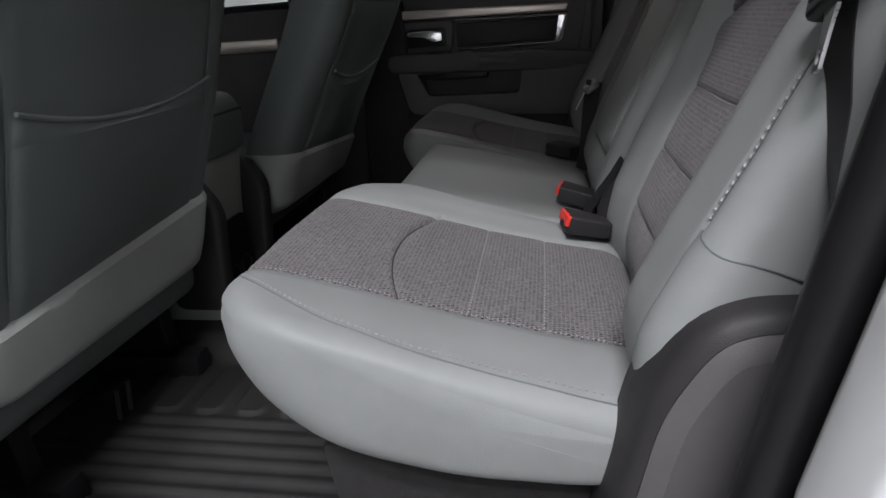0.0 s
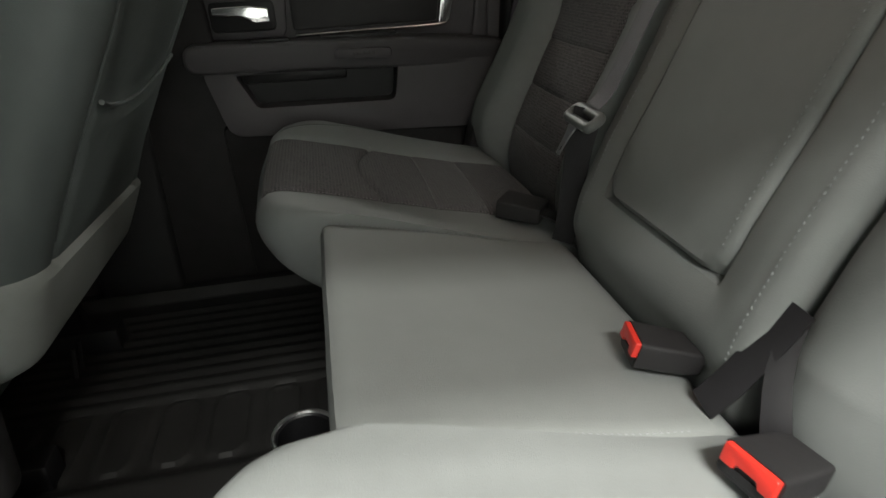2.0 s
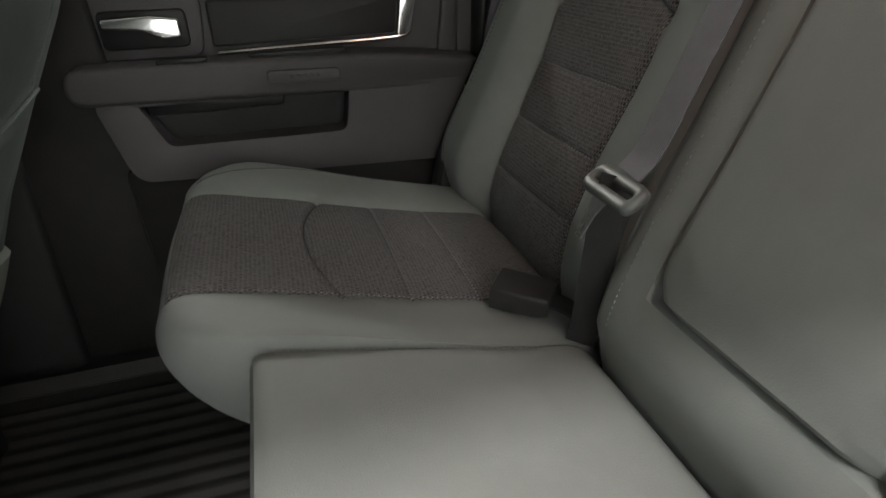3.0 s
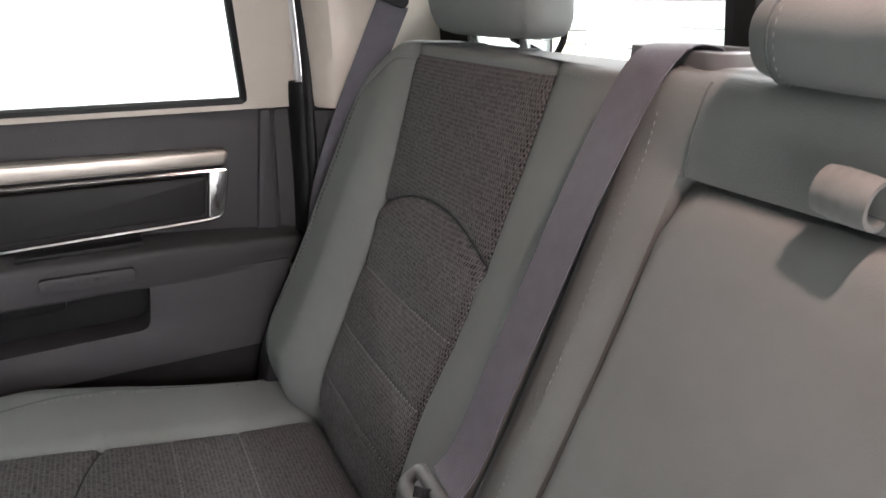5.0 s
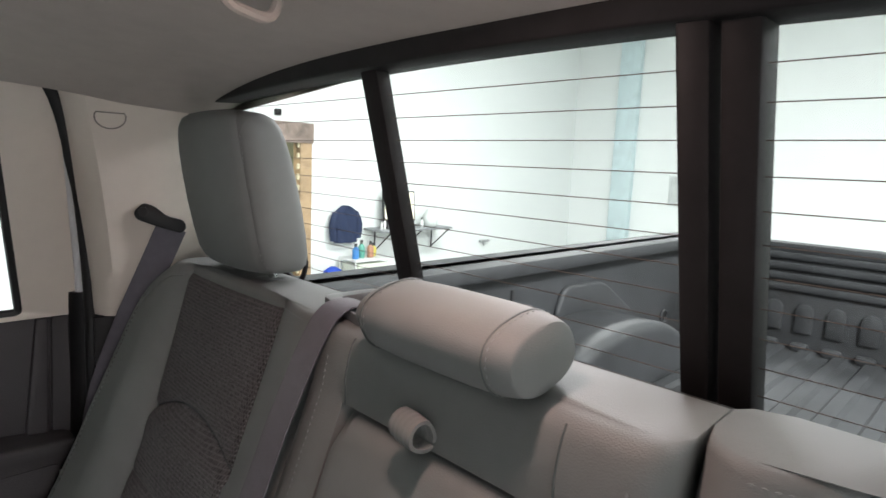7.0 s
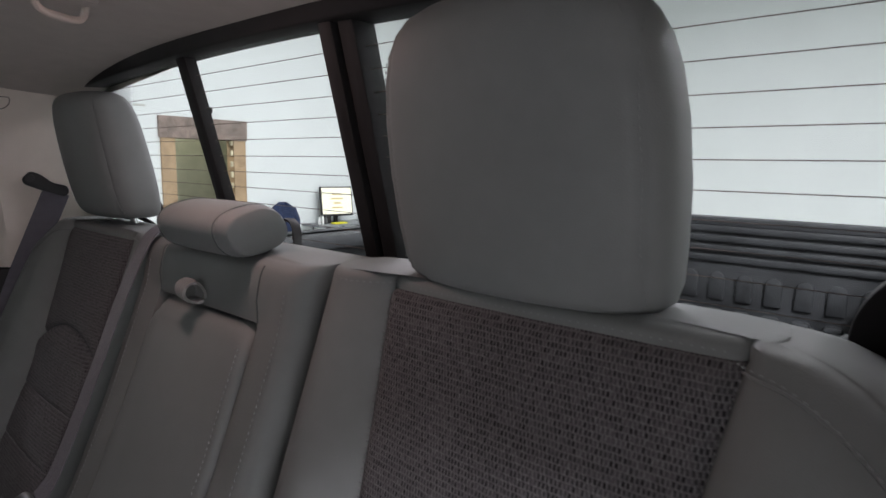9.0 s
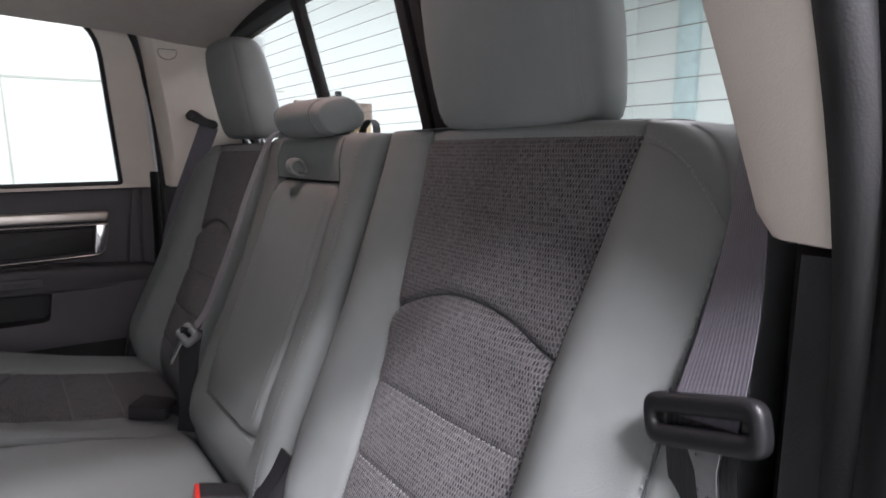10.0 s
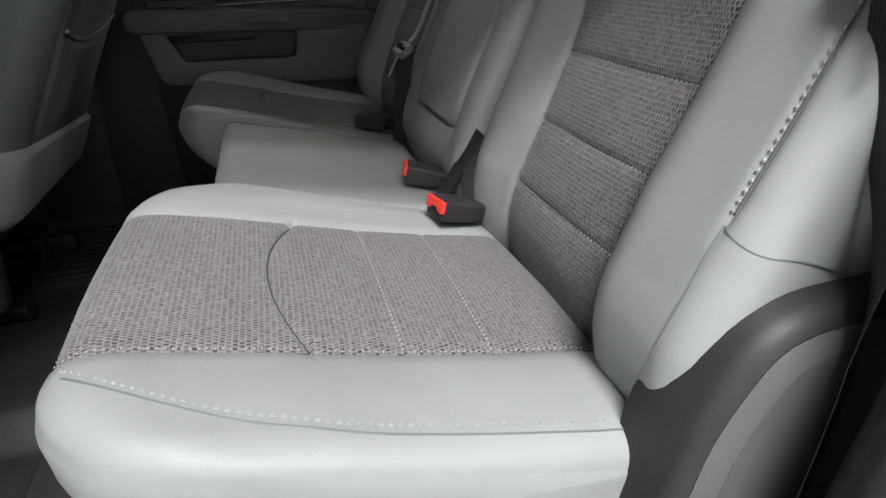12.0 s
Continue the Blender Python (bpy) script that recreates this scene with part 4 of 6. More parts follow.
def centre_backrest():
    Y0, Y1 = -0.1855, 0.188
    ys = [Y0, Y0 + 0.004, Y0 + 0.012, -0.165, -0.145, -0.128, -0.120, -0.114, -0.110, -0.105, -0.09] + [-0.07 + 0.17 * i / 8 for i in range(9)] + [0.112, 0.118, 0.123, 0.128, 0.138, 0.155, 0.170, 0.183, Y1]
    zs = [0.27 + 0.012 * i for i in range(11)] + [0.406, 0.412, 0.418, 0.43] + [0.445 + 0.014 * i for i in range(22)] + [0.759, 0.768, 0.775, 0.780, 0.786, 0.796, 0.812, 0.832]
    R = 0.021
    lev = [(z, 0.0) for z in zs] + [(0.834 + R * math.sin(i * math.pi / 12), R * (1 - math.cos(i * math.pi / 12))) for i in range(1, 7)]
    rows = []
    for z, r in lev:
        zz, row = min(z, 0.835), []
        for y in ys:
            inside = max(-0.112 - y, y - 0.124, 0.416 - zz, zz - 0.781)
            rec = 0.035 * min(1, max(0, (0.002 - inside) / 0.005))
            e = min(y - Y0, Y1 - y)
            o = 0.018 - math.sqrt(max(0, 0.018 ** 2 - max(0, 0.018 - e) ** 2))
            puff = 0.010 * math.sin(math.pi * min(1, max(0, inside / 0.085))) if inside > 0 else 0
            puff += 0.006 * min(1, max(0, (zz - 0.797) / 0.03))
            x = back_x(zz) - 0.024 + rec + o - puff + r
            row.append(Vector((x, y, z)))
        xb = back_x(zz) + lerp_table([(0.27, 0.13), (0.85, 0.088)], z) - r
        for y in (Y1 - 0.002, 0.12, 0.0, -0.12, Y0 + 0.002):
            row.append(Vector((xb, y, z)))
        rows.append(row)
    nf = len(ys)
    out = skin(rows, True, lambda k, j: "cover" if j < nf or j == nf + 4 else "rear_cover", None, ends=("rear_cover", "cover"), bulge=(None, (0, 0, 0.004)))
    back = part("backrest", out["cover"], VINYL_TRIM, middle_seat, "grey vinyl frame of the seat back")
    part("rear_cover", out["rear_cover"], CARPET, back)
    lift = Vector((-0.0015, 0, 0.0004))
    part("stitching", stitches([rows[k][3] + lift for k in range(8, len(zs))], radius=0.0008), THREAD, back, "grey sewn thread")
    part("stitching", stitches([rows[k][nf - 4] + lift for k in range(8, len(zs))], radius=0.0006), THREAD, back)
    for y in (-0.114, 0.123):
        j = min(range(nf), key=lambda i: abs(ys[i] - y))
        part("seam_line", tube([rows[k][j] + lift * 0.1 for k in range(len(rows) - 3) if lev[k][0] > 0.785], 0.0011, 5), FRONT_CLOTH, back)


centre_backrest()


def armrest():
    rest = thing("folding_armrest", "grey vinyl fold-down armrest closed in the seat back", "armrest", at=(0.12, 0.015, 0.41))
    Y0, Y1 = -0.1125, 0.1245
    zs = [0.415 + 0.366 * i / 34 for i in range(35)]
    ys = [Y0 + (Y1 - Y0) * f for f in (0, 0.01, 0.025, 0.05, 0.09, 0.15, 0.25, 0.35, 0.45, 0.55, 0.65, 0.75, 0.85, 0.91, 0.95, 0.975, 0.99, 1)]
    rows = []
    for z in zs:
        ez = min(z - zs[0], zs[-1] - z)
        row = []
        for y in ys:
            corner = 0.0
            e = min(y - Y0, Y1 - y, ez)
            ey = min(y - Y0, Y1 - y)
            if ey < 0.04 and ez < 0.04:
                e = min(e, 0.04 - math.hypot(0.04 - ey, 0.04 - ez))
            o = 0.011 - math.sqrt(max(0, 0.011 ** 2 - max(0, 0.011 - max(e, 0)) ** 2)) + max(0, -e) * 0.8
            o += 0.0022 * dip(e - 0.019, 0.0028)
            x = back_x(z) - 0.032 + o - 0.006 * math.sin(math.pi * (z - zs[0]) / 0.366) * math.sin(math.pi * (y - Y0) / (Y1 - Y0))
            row.append(Vector((x + 0.0012 * noise.noise(Vector((y * 18, z * 14, 5))), y, z)))
        for y in (Y1, (Y0 + Y1) / 2, Y0):
            row.append(Vector((back_x(z) + 0.012, y, z)))
        rows.append(row)
    out = skin(rows, True, None, None, ends=("body", "body"))
    part("pad", out["body"], VINYL_TRIM, rest)
    part("stitching", stitches([rows[k][3] + Vector((-0.001, 0, 0)) for k in range(3, 33)], radius=0.0008), THREAD, rest, "grey sewn thread")
    # pull loop of folded band at the top
    loop = thing("pull_loop", "grey ribbed fabric pull loop on the armrest", "pull strap", at=(0.25, 0.02, 0.78))
    cx, cz = back_x(0.79) - 0.038, 0.815
    ring = []
    for i in range(25):
        a = -0.72 * math.pi + 1.94 * math.pi * i / 24
        r = 0.0118 * (1 + 0.45 * max(0, math.cos(a + 0.75 * math.pi)) ** 4)
        ring.append((cx - r * math.sin(a) - 0.004, 0.012, cz - 0.009 + 0.95 * r * math.cos(a)))
    bm = strap(ring, 0.029, (0.12, 1, 0.05), thick=0.005)
    part("band", bm, webbing("grey_ribbed_band", (0.19, 0.195, 0.19), 32), loop)


armrest()


def headrest(sign, label):
    rest = thing("headrest", label, "headrest", "rear headrests", at=(0.32, sign * 0.46, 0.86))
    yc, low, half = (-0.408, 0.853, 0.133) if sign < 0 else (0.482, 0.860, 0.114)
    levels = [(0.870, 0.72, 0.60), (0.873, 0.86, 0.76), (0.880, 0.93, 0.88), (0.893, 0.965, 0.96), (0.92, 0.985, 1.0), (0.96, 1.0, 1.0), (1.0, 0.99, 0.98), (1.03, 0.972, 0.94),
              (1.05, 0.95, 0.89), (1.066, 0.91, 0.82), (1.077, 0.84, 0.70), (1.083, 0.72, 0.52), (1.086, 0.5, 0.3)]
    if sign < 0:
        levels[6:] = [(1.0, 0.985, 0.98), (1.03, 0.95, 0.94), (1.05, 0.90, 0.88), (1.064, 0.83, 0.80), (1.074, 0.74, 0.68), (1.081, 0.60, 0.50), (1.085, 0.40, 0.3)]
    levels = [(low + (z - 0.870) * (1.12 if sign < 0 else 1.0), fw, fd) for z, fw, fd in levels]
    z_seat = 0.846 if sign < 0 else 0.841
    rows, n = [], 72
    for z, fw, fd in levels:
        row = []
        for i in range(n):
            a = 2 * math.pi * i / n
            c, s = math.cos(a), math.sin(a)
            ex = 2 / 3.6
            px = abs(c) ** ex * math.copysign(1, c)
            py = abs(s) ** ex * math.copysign(1, s)
            xc = 0.328 - 0.20 * (z - 0.87)
            groove = 0.0025 * sum(dip(abs(py) - g, 0.012) for g in (0.86,)) * (1 if px < 0.2 else 0)
            x = xc + (0.047 * fd * px) + (0.010 * (1 - py * py) * (-1 if px < 0 else 0.3)) + groove
            row.append(Vector((x, yc + half * fw * py * (1 - 0.03 * max(0, px)), z)))
        rows.append(row)
    out = skin(rows, True, None, None, ends=("body", "body"), bulge=((0, 0, -0.001), (0, 0, 0.003)))
    part("pad", out["body"], VINYL, rest)
    for side in (-1, 1):
        line = []
        for row in rows[2:11]:
            cx = sum(p.x for p in row) / n
            front = [p for p in row if p.x < cx]
            line.append(min(front, key=lambda p: abs((p.y - yc) - side * 0.86 * half)) + Vector((-0.0004, 0, 0)))
        line = spline(line, 50)
        part("stitching", stitches(line, 0.0045, 0.0022, 0.0005), VINYL, rest, "grey sewn thread")
    for dy in (-0.052, 0.052):
        x = 0.326
        bar = part("post", tube([(x + 0.008, yc + dy, 0.835), (x - 0.008, yc + dy, 0.90)], 0.0062, 12), CHROME, rest, "bright steel post")
        bm = plate(rounded([(x - 0.016, yc + dy - 0.018), (x + 0.016, yc + dy - 0.018), (x + 0.016, yc + dy + 0.018), (x - 0.016, yc + dy + 0.018)], 0.008), "z", z_seat, z_seat + 0.008, 0.003, 2)
        part("sleeve", bm, material("grey_sleeve_plastic", (0.20, 0.205, 0.21), 0.35), rest, "grey plastic guide sleeve")
    return rest


headrest(-1, "grey vinyl headrest on steel posts, driver side")
headrest(1, "grey vinyl headrest on steel posts, passenger side")


def centre_headrest():
    rest = thing("headrest", "low rounded grey vinyl middle headrest", "headrest", "rear headrests", at=(0.32, 0.03, 0.84))
    cx, cz = 0.262, 0.8835
    A, B = -0.086, 0.086
    ys = [A, A + 0.002, A + 0.008, A + 0.018, A + 0.034] + [A + 0.046 + (B - A - 0.092) * i / 14 for i in range(15)] + [B - 0.034, B - 0.018, B - 0.008, B - 0.002, B]
    rows = []
    for y in ys:
        e = min(y - A, B - y)
        f = math.sqrt(max(0.0, 1 - max(0, 1 - (e + 0.004) / 0.040) ** 2)) * 0.30 + 0.70
        g = 1 - 0.014 * dip(e - 0.034, 0.004)
        mid = 1 + 0.05 * math.sin(math.pi * (y - A) / (B - A))
        row = []
        for i in range(40):
            a = 2 * math.pi * i / 40
            c, s = math.cos(a), math.sin(a)
            ex = 2 / 2.5
            px, pz = abs(c) ** ex * math.copysign(1, c), abs(s) ** ex * math.copysign(1, s)
            row.append(Vector((cx + 0.042 * f * g * px - 0.013 * pz, y, cz + 0.0275 * f * g * mid * pz + 0.010 * px)))
        rows.append(row)
    out = skin(rows, True, None, None, ends=("body", "body"), bulge=((0, -0.007, 0), (0, 0.007, 0)))
    part("pad", out["body"], VINYL, rest)
    for y in (-0.04, 0.04):
        part("post", tube([(0.290, y, 0.835), (0.272, y, 0.875)], 0.005, 10), CHROME, rest, "bright steel post")
    for y in (-0.062, 0.062):
        k = min(range(len(ys)), key=lambda i: abs(ys[i] - y))
        ring = [p + (p - Vector((cx, p.y, cz))).normalized() * 0.0005 for p in rows[k]]
        part("stitching", stitches(ring + ring[:1], radius=0.0005), THREAD, rest, "grey sewn thread")
        part("seam_line", tube([p + Vector((0, 0.004, 0)) for p in ring], 0.0008, 5, closed=True), FRONT_CLOTH, rest)


centre_headrest()

# ---- belts and buckles ----
def band(thing_ob, name, points, n, width, side, mat, label="", widths=None):
    pts = spline(points, n)
    w = [float(np.interp(i / (n - 1), [a for a, _ in widths], [b for _, b in widths])) for i in range(n)] if widths else width
    return part(name, strap(pts, w, side), mat, thing_ob, label)


def moved(bm, m):
    for v in bm.verts:
        v.co = m @ v.co
    return bm


def loop_ring(w, h, r, depth, bevel):
    """A flat plate with a slot through it, lying in x and z about the origin."""
    out = rounded([(-w / 2, -h / 2), (w / 2, -h / 2), (w / 2, h / 2), (-w / 2, h / 2)], r, 6)
    hole = rounded([(-w / 2 + 0.010, -0.0035), (w / 2 - 0.010, -0.0035), (w / 2 - 0.010, 0.0035), (-w / 2 + 0.010, 0.0035)], 0.003, 3)
    return plate(out, "y", -depth / 2, depth / 2, bevel, 3, holes=[hole])


def tongue(parent, m, blade_m=None, mat=BLACK_SMOOTH, look_of="black plastic grip"):
    """The belt's latch plate: a padded grip with a steel tongue; x across, z up the belt."""
    part("grip", moved(loop_ring(0.084, 0.034, 0.013, 0.014, 0.005), m), mat, parent, look_of)
    blade = plate(rounded([(-0.006, -0.056), (0.006, -0.056), (0.0075, -0.028), (0.013, -0.012), (-0.013, -0.012), (-0.0075, -0.028)], 0.002), "y", -0.0012, 0.0012, 0.0006, 1,
                  holes=[rounded([(-0.0036, -0.051), (0.0036, -0.051), (0.0036, -0.043), (-0.0036, -0.043)], 0.002, 2)])
    part("latch_plate", moved(blade, blade_m or m), STEEL, parent, "bare steel tongue")


def anchor(parent, m):
    """The pivoting upper guide of a shoulder belt."""
    out = rounded([(-0.040, 0.0), (-0.030, 0.018), (-0.012, 0.016), (0.010, 0.004), (0.036, 0.004), (0.042, -0.008), (0.036, -0.018), (-0.010, -0.014), (-0.034, -0.010)], 0.007, 4)
    part("guide_plate", moved(plate(out, "y", -0.007, 0.007, 0.003, 2), m), BLACK_SMOOTH, parent, "black plastic belt guide")
    part("bolt_cap", moved(tube([(-0.027, -0.012, 0.004), (-0.027, 0.0, 0.004)], 0.008, 12), m), BLACK_PLASTIC, parent)


def frame_of(across, up):
    """A turn whose x points across and whose z points up."""
    z = up.normalized()
    y = z.cross(across).normalized()
    return Matrix((y.cross(z), y, z)).transposed().to_4x4()


def side_belt(sign, label):
    belt = thing("seat_belt", label, "seat belt", "rear seat belts", at=(0.2, sign * 0.72, 0.4))
    ax, az = 0.262, 0.912
    ay = sign * (trim_y(ax, az) - 0.014)
    m = Matrix.Translation((ax + 0.004, ay, az)) @ pose(0, 0, 0, 0, 0, 0) @ pose(0, 0, 0, 0, 14 * 1, -16 * sign)
    anchor(belt, m)
    if sign > 0:
        band(belt, "webbing", [(0.283, ay - 0.002, 0.896), (0.250, 0.708, 0.80), (0.222, 0.728, 0.72), (0.190, 0.742, 0.62), (0.17, 0.745, 0.52)], 40, 0.046, (1, -0.45, 0.1), BELT, "dark grey ribbed webbing")
    else:
        grip = Vector((0.158, -0.731, 0.668))
        upper = spline([(0.286, ay + 0.002, 0.898), (0.262, -0.696, 0.850), (0.226, -0.716, 0.790), (0.190, -0.727, 0.728), grip], 40)
        turn = [Vector((-0.88, -0.50, 0)).lerp(Vector((-0.12, -1.0, 0.30)), min(1, i / 38)) for i in range(40)]
        part("webbing", strap(upper, [0.034 + 0.014 * i / 39 for i in range(40)], turn), BELT, belt, "dark grey ribbed webbing")
        lower = spline([grip + Vector((0.002, 0.001, 0.012)), (0.162, -0.729, 0.639), (0.165, -0.735, 0.597), (0.166, -0.742, 0.567), (0.166, -0.751, 0.536), (0.166, -0.758, 0.503), (0.165, -0.764, 0.449), (0.164, -0.768, 0.391), (0.150, -0.772, 0.25)], 50)
        turn = [Vector((-0.05, -1.0, 0.05)).lerp(Vector((-0.86, -0.42, 0)), min(1, max(0, (i - 10) / 20))) for i in range(50)]
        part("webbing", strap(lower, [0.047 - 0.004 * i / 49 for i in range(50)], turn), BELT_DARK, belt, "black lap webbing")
        tongue(belt, Matrix.Translation(grip) @ frame_of(Vector((0.12, 1.0, -0.33)), Vector((0.22, 0.28, 1.0))))


side_belt(1, "dark grey shoulder belt hanging from the passenger-side pillar")
side_belt(-1, "dark grey shoulder belt with black latch, driver side")


def middle_belt():
    belt = thing("seat_belt", "dark grey middle shoulder belt over the seat back", "seat belt", "rear seat belts", at=(0.2, 0.2, 0.4))
    line = [(0.330, 0.180, 0.848), (0.295, 0.178, 0.868), (0.252, 0.178, 0.857), (0.211, 0.186, 0.770), (0.182, 0.190, 0.694), (0.152, 0.193, 0.620), (0.114, 0.190, 0.540), (0.094, 0.192, 0.515)]
    band(belt, "webbing", line, 50, 0.047, (0.12, 1, -0.04), BELT, "dark grey ribbed webbing")
    low = [(0.088, 0.192, 0.512), (0.080, 0.197, 0.46), (0.075, 0.199, 0.40), (0.070, 0.199, 0.345), (0.064, 0.198, 0.315)]
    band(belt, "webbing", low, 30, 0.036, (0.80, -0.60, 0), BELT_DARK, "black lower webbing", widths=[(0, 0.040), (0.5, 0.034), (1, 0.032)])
    grip_m, blade_m = [Matrix.Translation(at) @ frame_of(Vector((0.10, 0.98, 0.05)), Vector(up)) for at, up in (((0.080, 0.190, 0.502), (0.82, -0.02, 0.56)), ((0.074, 0.196, 0.502), (0.44, -0.05, 0.9)))]
    # this grip's highlight is painted: a greyer colour than the side belt's
    tongue(belt, grip_m, blade_m, LATCH_LIT, "plastic grip greyed for the highlight on it")
    guide = thing("belt_guide", "black plastic belt guide on top of the seat back", "belt guide", at=(0.32, 0.2, 0.86))
    ring = rounded([(0.262, 0.128), (0.350, 0.120), (0.362, 0.232), (0.285, 0.236)], 0.018, 6)
    slot = rounded([(0.284, 0.146), (0.336, 0.140), (0.345, 0.216), (0.297, 0.216)], 0.008, 4)
    part("bezel", plate(ring, "z", 0.852, 0.866, 0.004, 3, holes=[slot]), material("grey_guide_plastic", (0.16, 0.165, 0.17), 0.4), guide)


middle_belt()


def buckle(label, where, ahead, width, red=True):
    """A belt buckle; ahead: the way its mouth points."""
    ob = thing("belt_buckle", label, "buckle", "rear belt buckles", at=where)
    z = Vector(ahead).normalized()
    x = Vector((0, 0, 1)).cross(z).normalized()
    y = z.cross(x)
    m = Matrix.Translation(where) @ Matrix((x, y, z)).transposed().to_4x4()
    w, h = width / 2, 0.0145
    rows = []
    for f, s in ((-0.060, 0.82), (-0.048, 0.92), (-0.024, 0.98), (0.0, 1.0), (0.008, 1.0)):
        rows.append([m @ Vector((px * s, py * s, f)) for px, py in rounded([(-w, -h), (w, -h), (w, h), (-w, h)], 0.005, 4)])
    part("housing", skin(rows, True, None, None, ends=("body", "body"))["body"], BLACK_PLASTIC, ob, "black plastic housing")
    if red:
        btn = plate(rounded([(-w * 0.90, -h * 0.25), (-w * 0.42, -h * 0.25), (-w * 0.36, h * 0.1), (w * 0.36, h * 0.1), (w * 0.42, -h * 0.25), (w * 0.90, -h * 0.25), (w * 0.90, h * 0.9), (-w * 0.90, h * 0.9)], 0.0015, 2), "z", 0.0, 0.0135, 0.002, 2)
        part("release_button", moved(btn, m), RED, ob, "red release button")
        slot = plate(rounded([(-w * 0.8, -h * 0.8), (w * 0.8, -h * 0.8), (w * 0.8, -h * 0.3), (-w * 0.8, -h * 0.3)], 0.001, 2), "z", 0.006, 0.009, 0.0005, 1)
        part("slot", moved(slot, m), SEAL, ob)
    back = [tuple(m @ Vector((0, 0, -0.056))), tuple(m @ Vector((0, -0.002, -0.074))), tuple(m @ Vector((0, -0.010, -0.095)))]
    part("stalk", strap(spline(back, 12), 0.03, tuple(x), 0.006), BELT_DARK, ob, "black webbing stalk")
    return ob


buckle("black belt buckle with red release button, driver side", (0.020, -0.270, 0.352), (-0.92, -0.20, 0.26), 0.050)
buckle("black belt buckle with red release button on the middle cushion", (0.016, -0.106, 0.352), (-0.92, 0.20, 0.24), 0.044)
buckle("black belt buckle lying flat on the passenger-side cushion", (0.006, 0.285, 0.348), (-0.75, 0.62, 0.06), 0.055, red=False)
folded = thing("folded_webbing", "black lap webbing tucked between the seat backs", "seat belt", at=(0.08, -0.2, 0.35))
part("webbing", strap(spline([(0.046, -0.172, 0.326), (0.062, -0.180, 0.355), (0.082, -0.186, 0.392), (0.104, -0.190, 0.432)], 20), 0.030, (0.30, -0.90, 0.2), 0.003), BELT_DARK, folded)
part("webbing", strap(spline([(0.070, -0.238, 0.326), (0.074, -0.226, 0.352), (0.086, -0.208, 0.385), (0.108, -0.194, 0.425)], 20), 0.026, (0.55, -0.80, 0.1), 0.003), BELT_DARK, folded)


# ---- black side cover beside each cushion ----
def side_cover(sign):
    cover = thing("seat_side_cover", "black grained plastic cover beside the seat base", "side cover", "seat side covers", at=(0.1, sign * 0.73, 0.1))
    back = 0.30
    tops = [(0.002, 0.06), (0.024, 0.20), (0.040, 0.29), (0.053, 0.355), (0.071, 0.398), (0.094, 0.433), (0.122, 0.450), (0.165, 0.455), (back, 0.452)]
    edge = [Vector((p.x, p.z)) for p in spline([(x, 0, z) for x, z in tops], 48)]

    def line(y, inset):
        row = []
        for i, p in enumerate(edge):
            t = (edge[min(i + 1, 47)] - edge[max(i - 1, 0)]).normalized()
            q = p + Vector((t.y, -t.x)) * inset
            row.append(Vector((min(q.x, back), sign * y, max(q.y, 0.06))))
        return row + [Vector((back, sign * y, 0.06))]
    part("shell", skin([line(*q) for q in ((0.680, 0.03), (0.684, 0.003), (0.688, 0.0), (0.715, 0.0), (0.740, 0.003), (0.748, 0.006), (0.753, 0.011), (0.7565, 0.018))])["body"], BLACK_PLASTIC, cover)
    # outer face of the same cover, its lit look painted as a paler colour
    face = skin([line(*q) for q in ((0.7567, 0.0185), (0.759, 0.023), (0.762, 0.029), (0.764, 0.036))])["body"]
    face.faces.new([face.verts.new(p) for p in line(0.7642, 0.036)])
    part("side_face", face, COVER_LIT, cover, "outer face in a paler colour for the light it catches")


side_cover(-1)
side_cover(1)

# seat base box under the cushions
base = thing("storage_box", "black carpeted storage box under the rear bench", "storage box", at=(-0.1, 0, 0.0))
part("box", plate(rounded([(-0.24, 0.0), (0.10, 0.0), (0.10, 0.235), (-0.27, 0.232)], 0.015), "y", -0.665, 0.665, 0.008, 2), CARPET, base)
part("front_rail", tube([(-0.262, -0.66, 0.045), (-0.262, 0.66, 0.045)], 0.012, 8), BLACK_SMOOTH, base)
holder = thing("cup_holder", "black cup holder with bright rim before the middle cushion", "cup holder", at=(-0.335, 0.03, 0.0))
prof = [(0.026, 0.004), (0.032, 0.006), (0.036, 0.10), (0.039, 0.195), (0.037, 0.200), (0.033, 0.196), (0.029, 0.10), (0.024, 0.03), (0.002, 0.028)]
rows = [[Vector((-0.328 + r * math.cos(2 * math.pi * k / 32), 0.02 + r * math.sin(2 * math.pi * k / 32), z)) for k in range(32)] for r, z in prof]
part("cup", skin(rows, True, None, None, ends=("body", "body"))["body"], BLACK_SMOOTH, holder)
part("rim", tube([(-0.328 + 0.038 * math.cos(2 * math.pi * k / 32), 0.02 + 0.038 * math.sin(2 * math.pi * k / 32), 0.199) for k in range(32)], 0.0028, 6, closed=True), STEEL, holder, "bright rim")


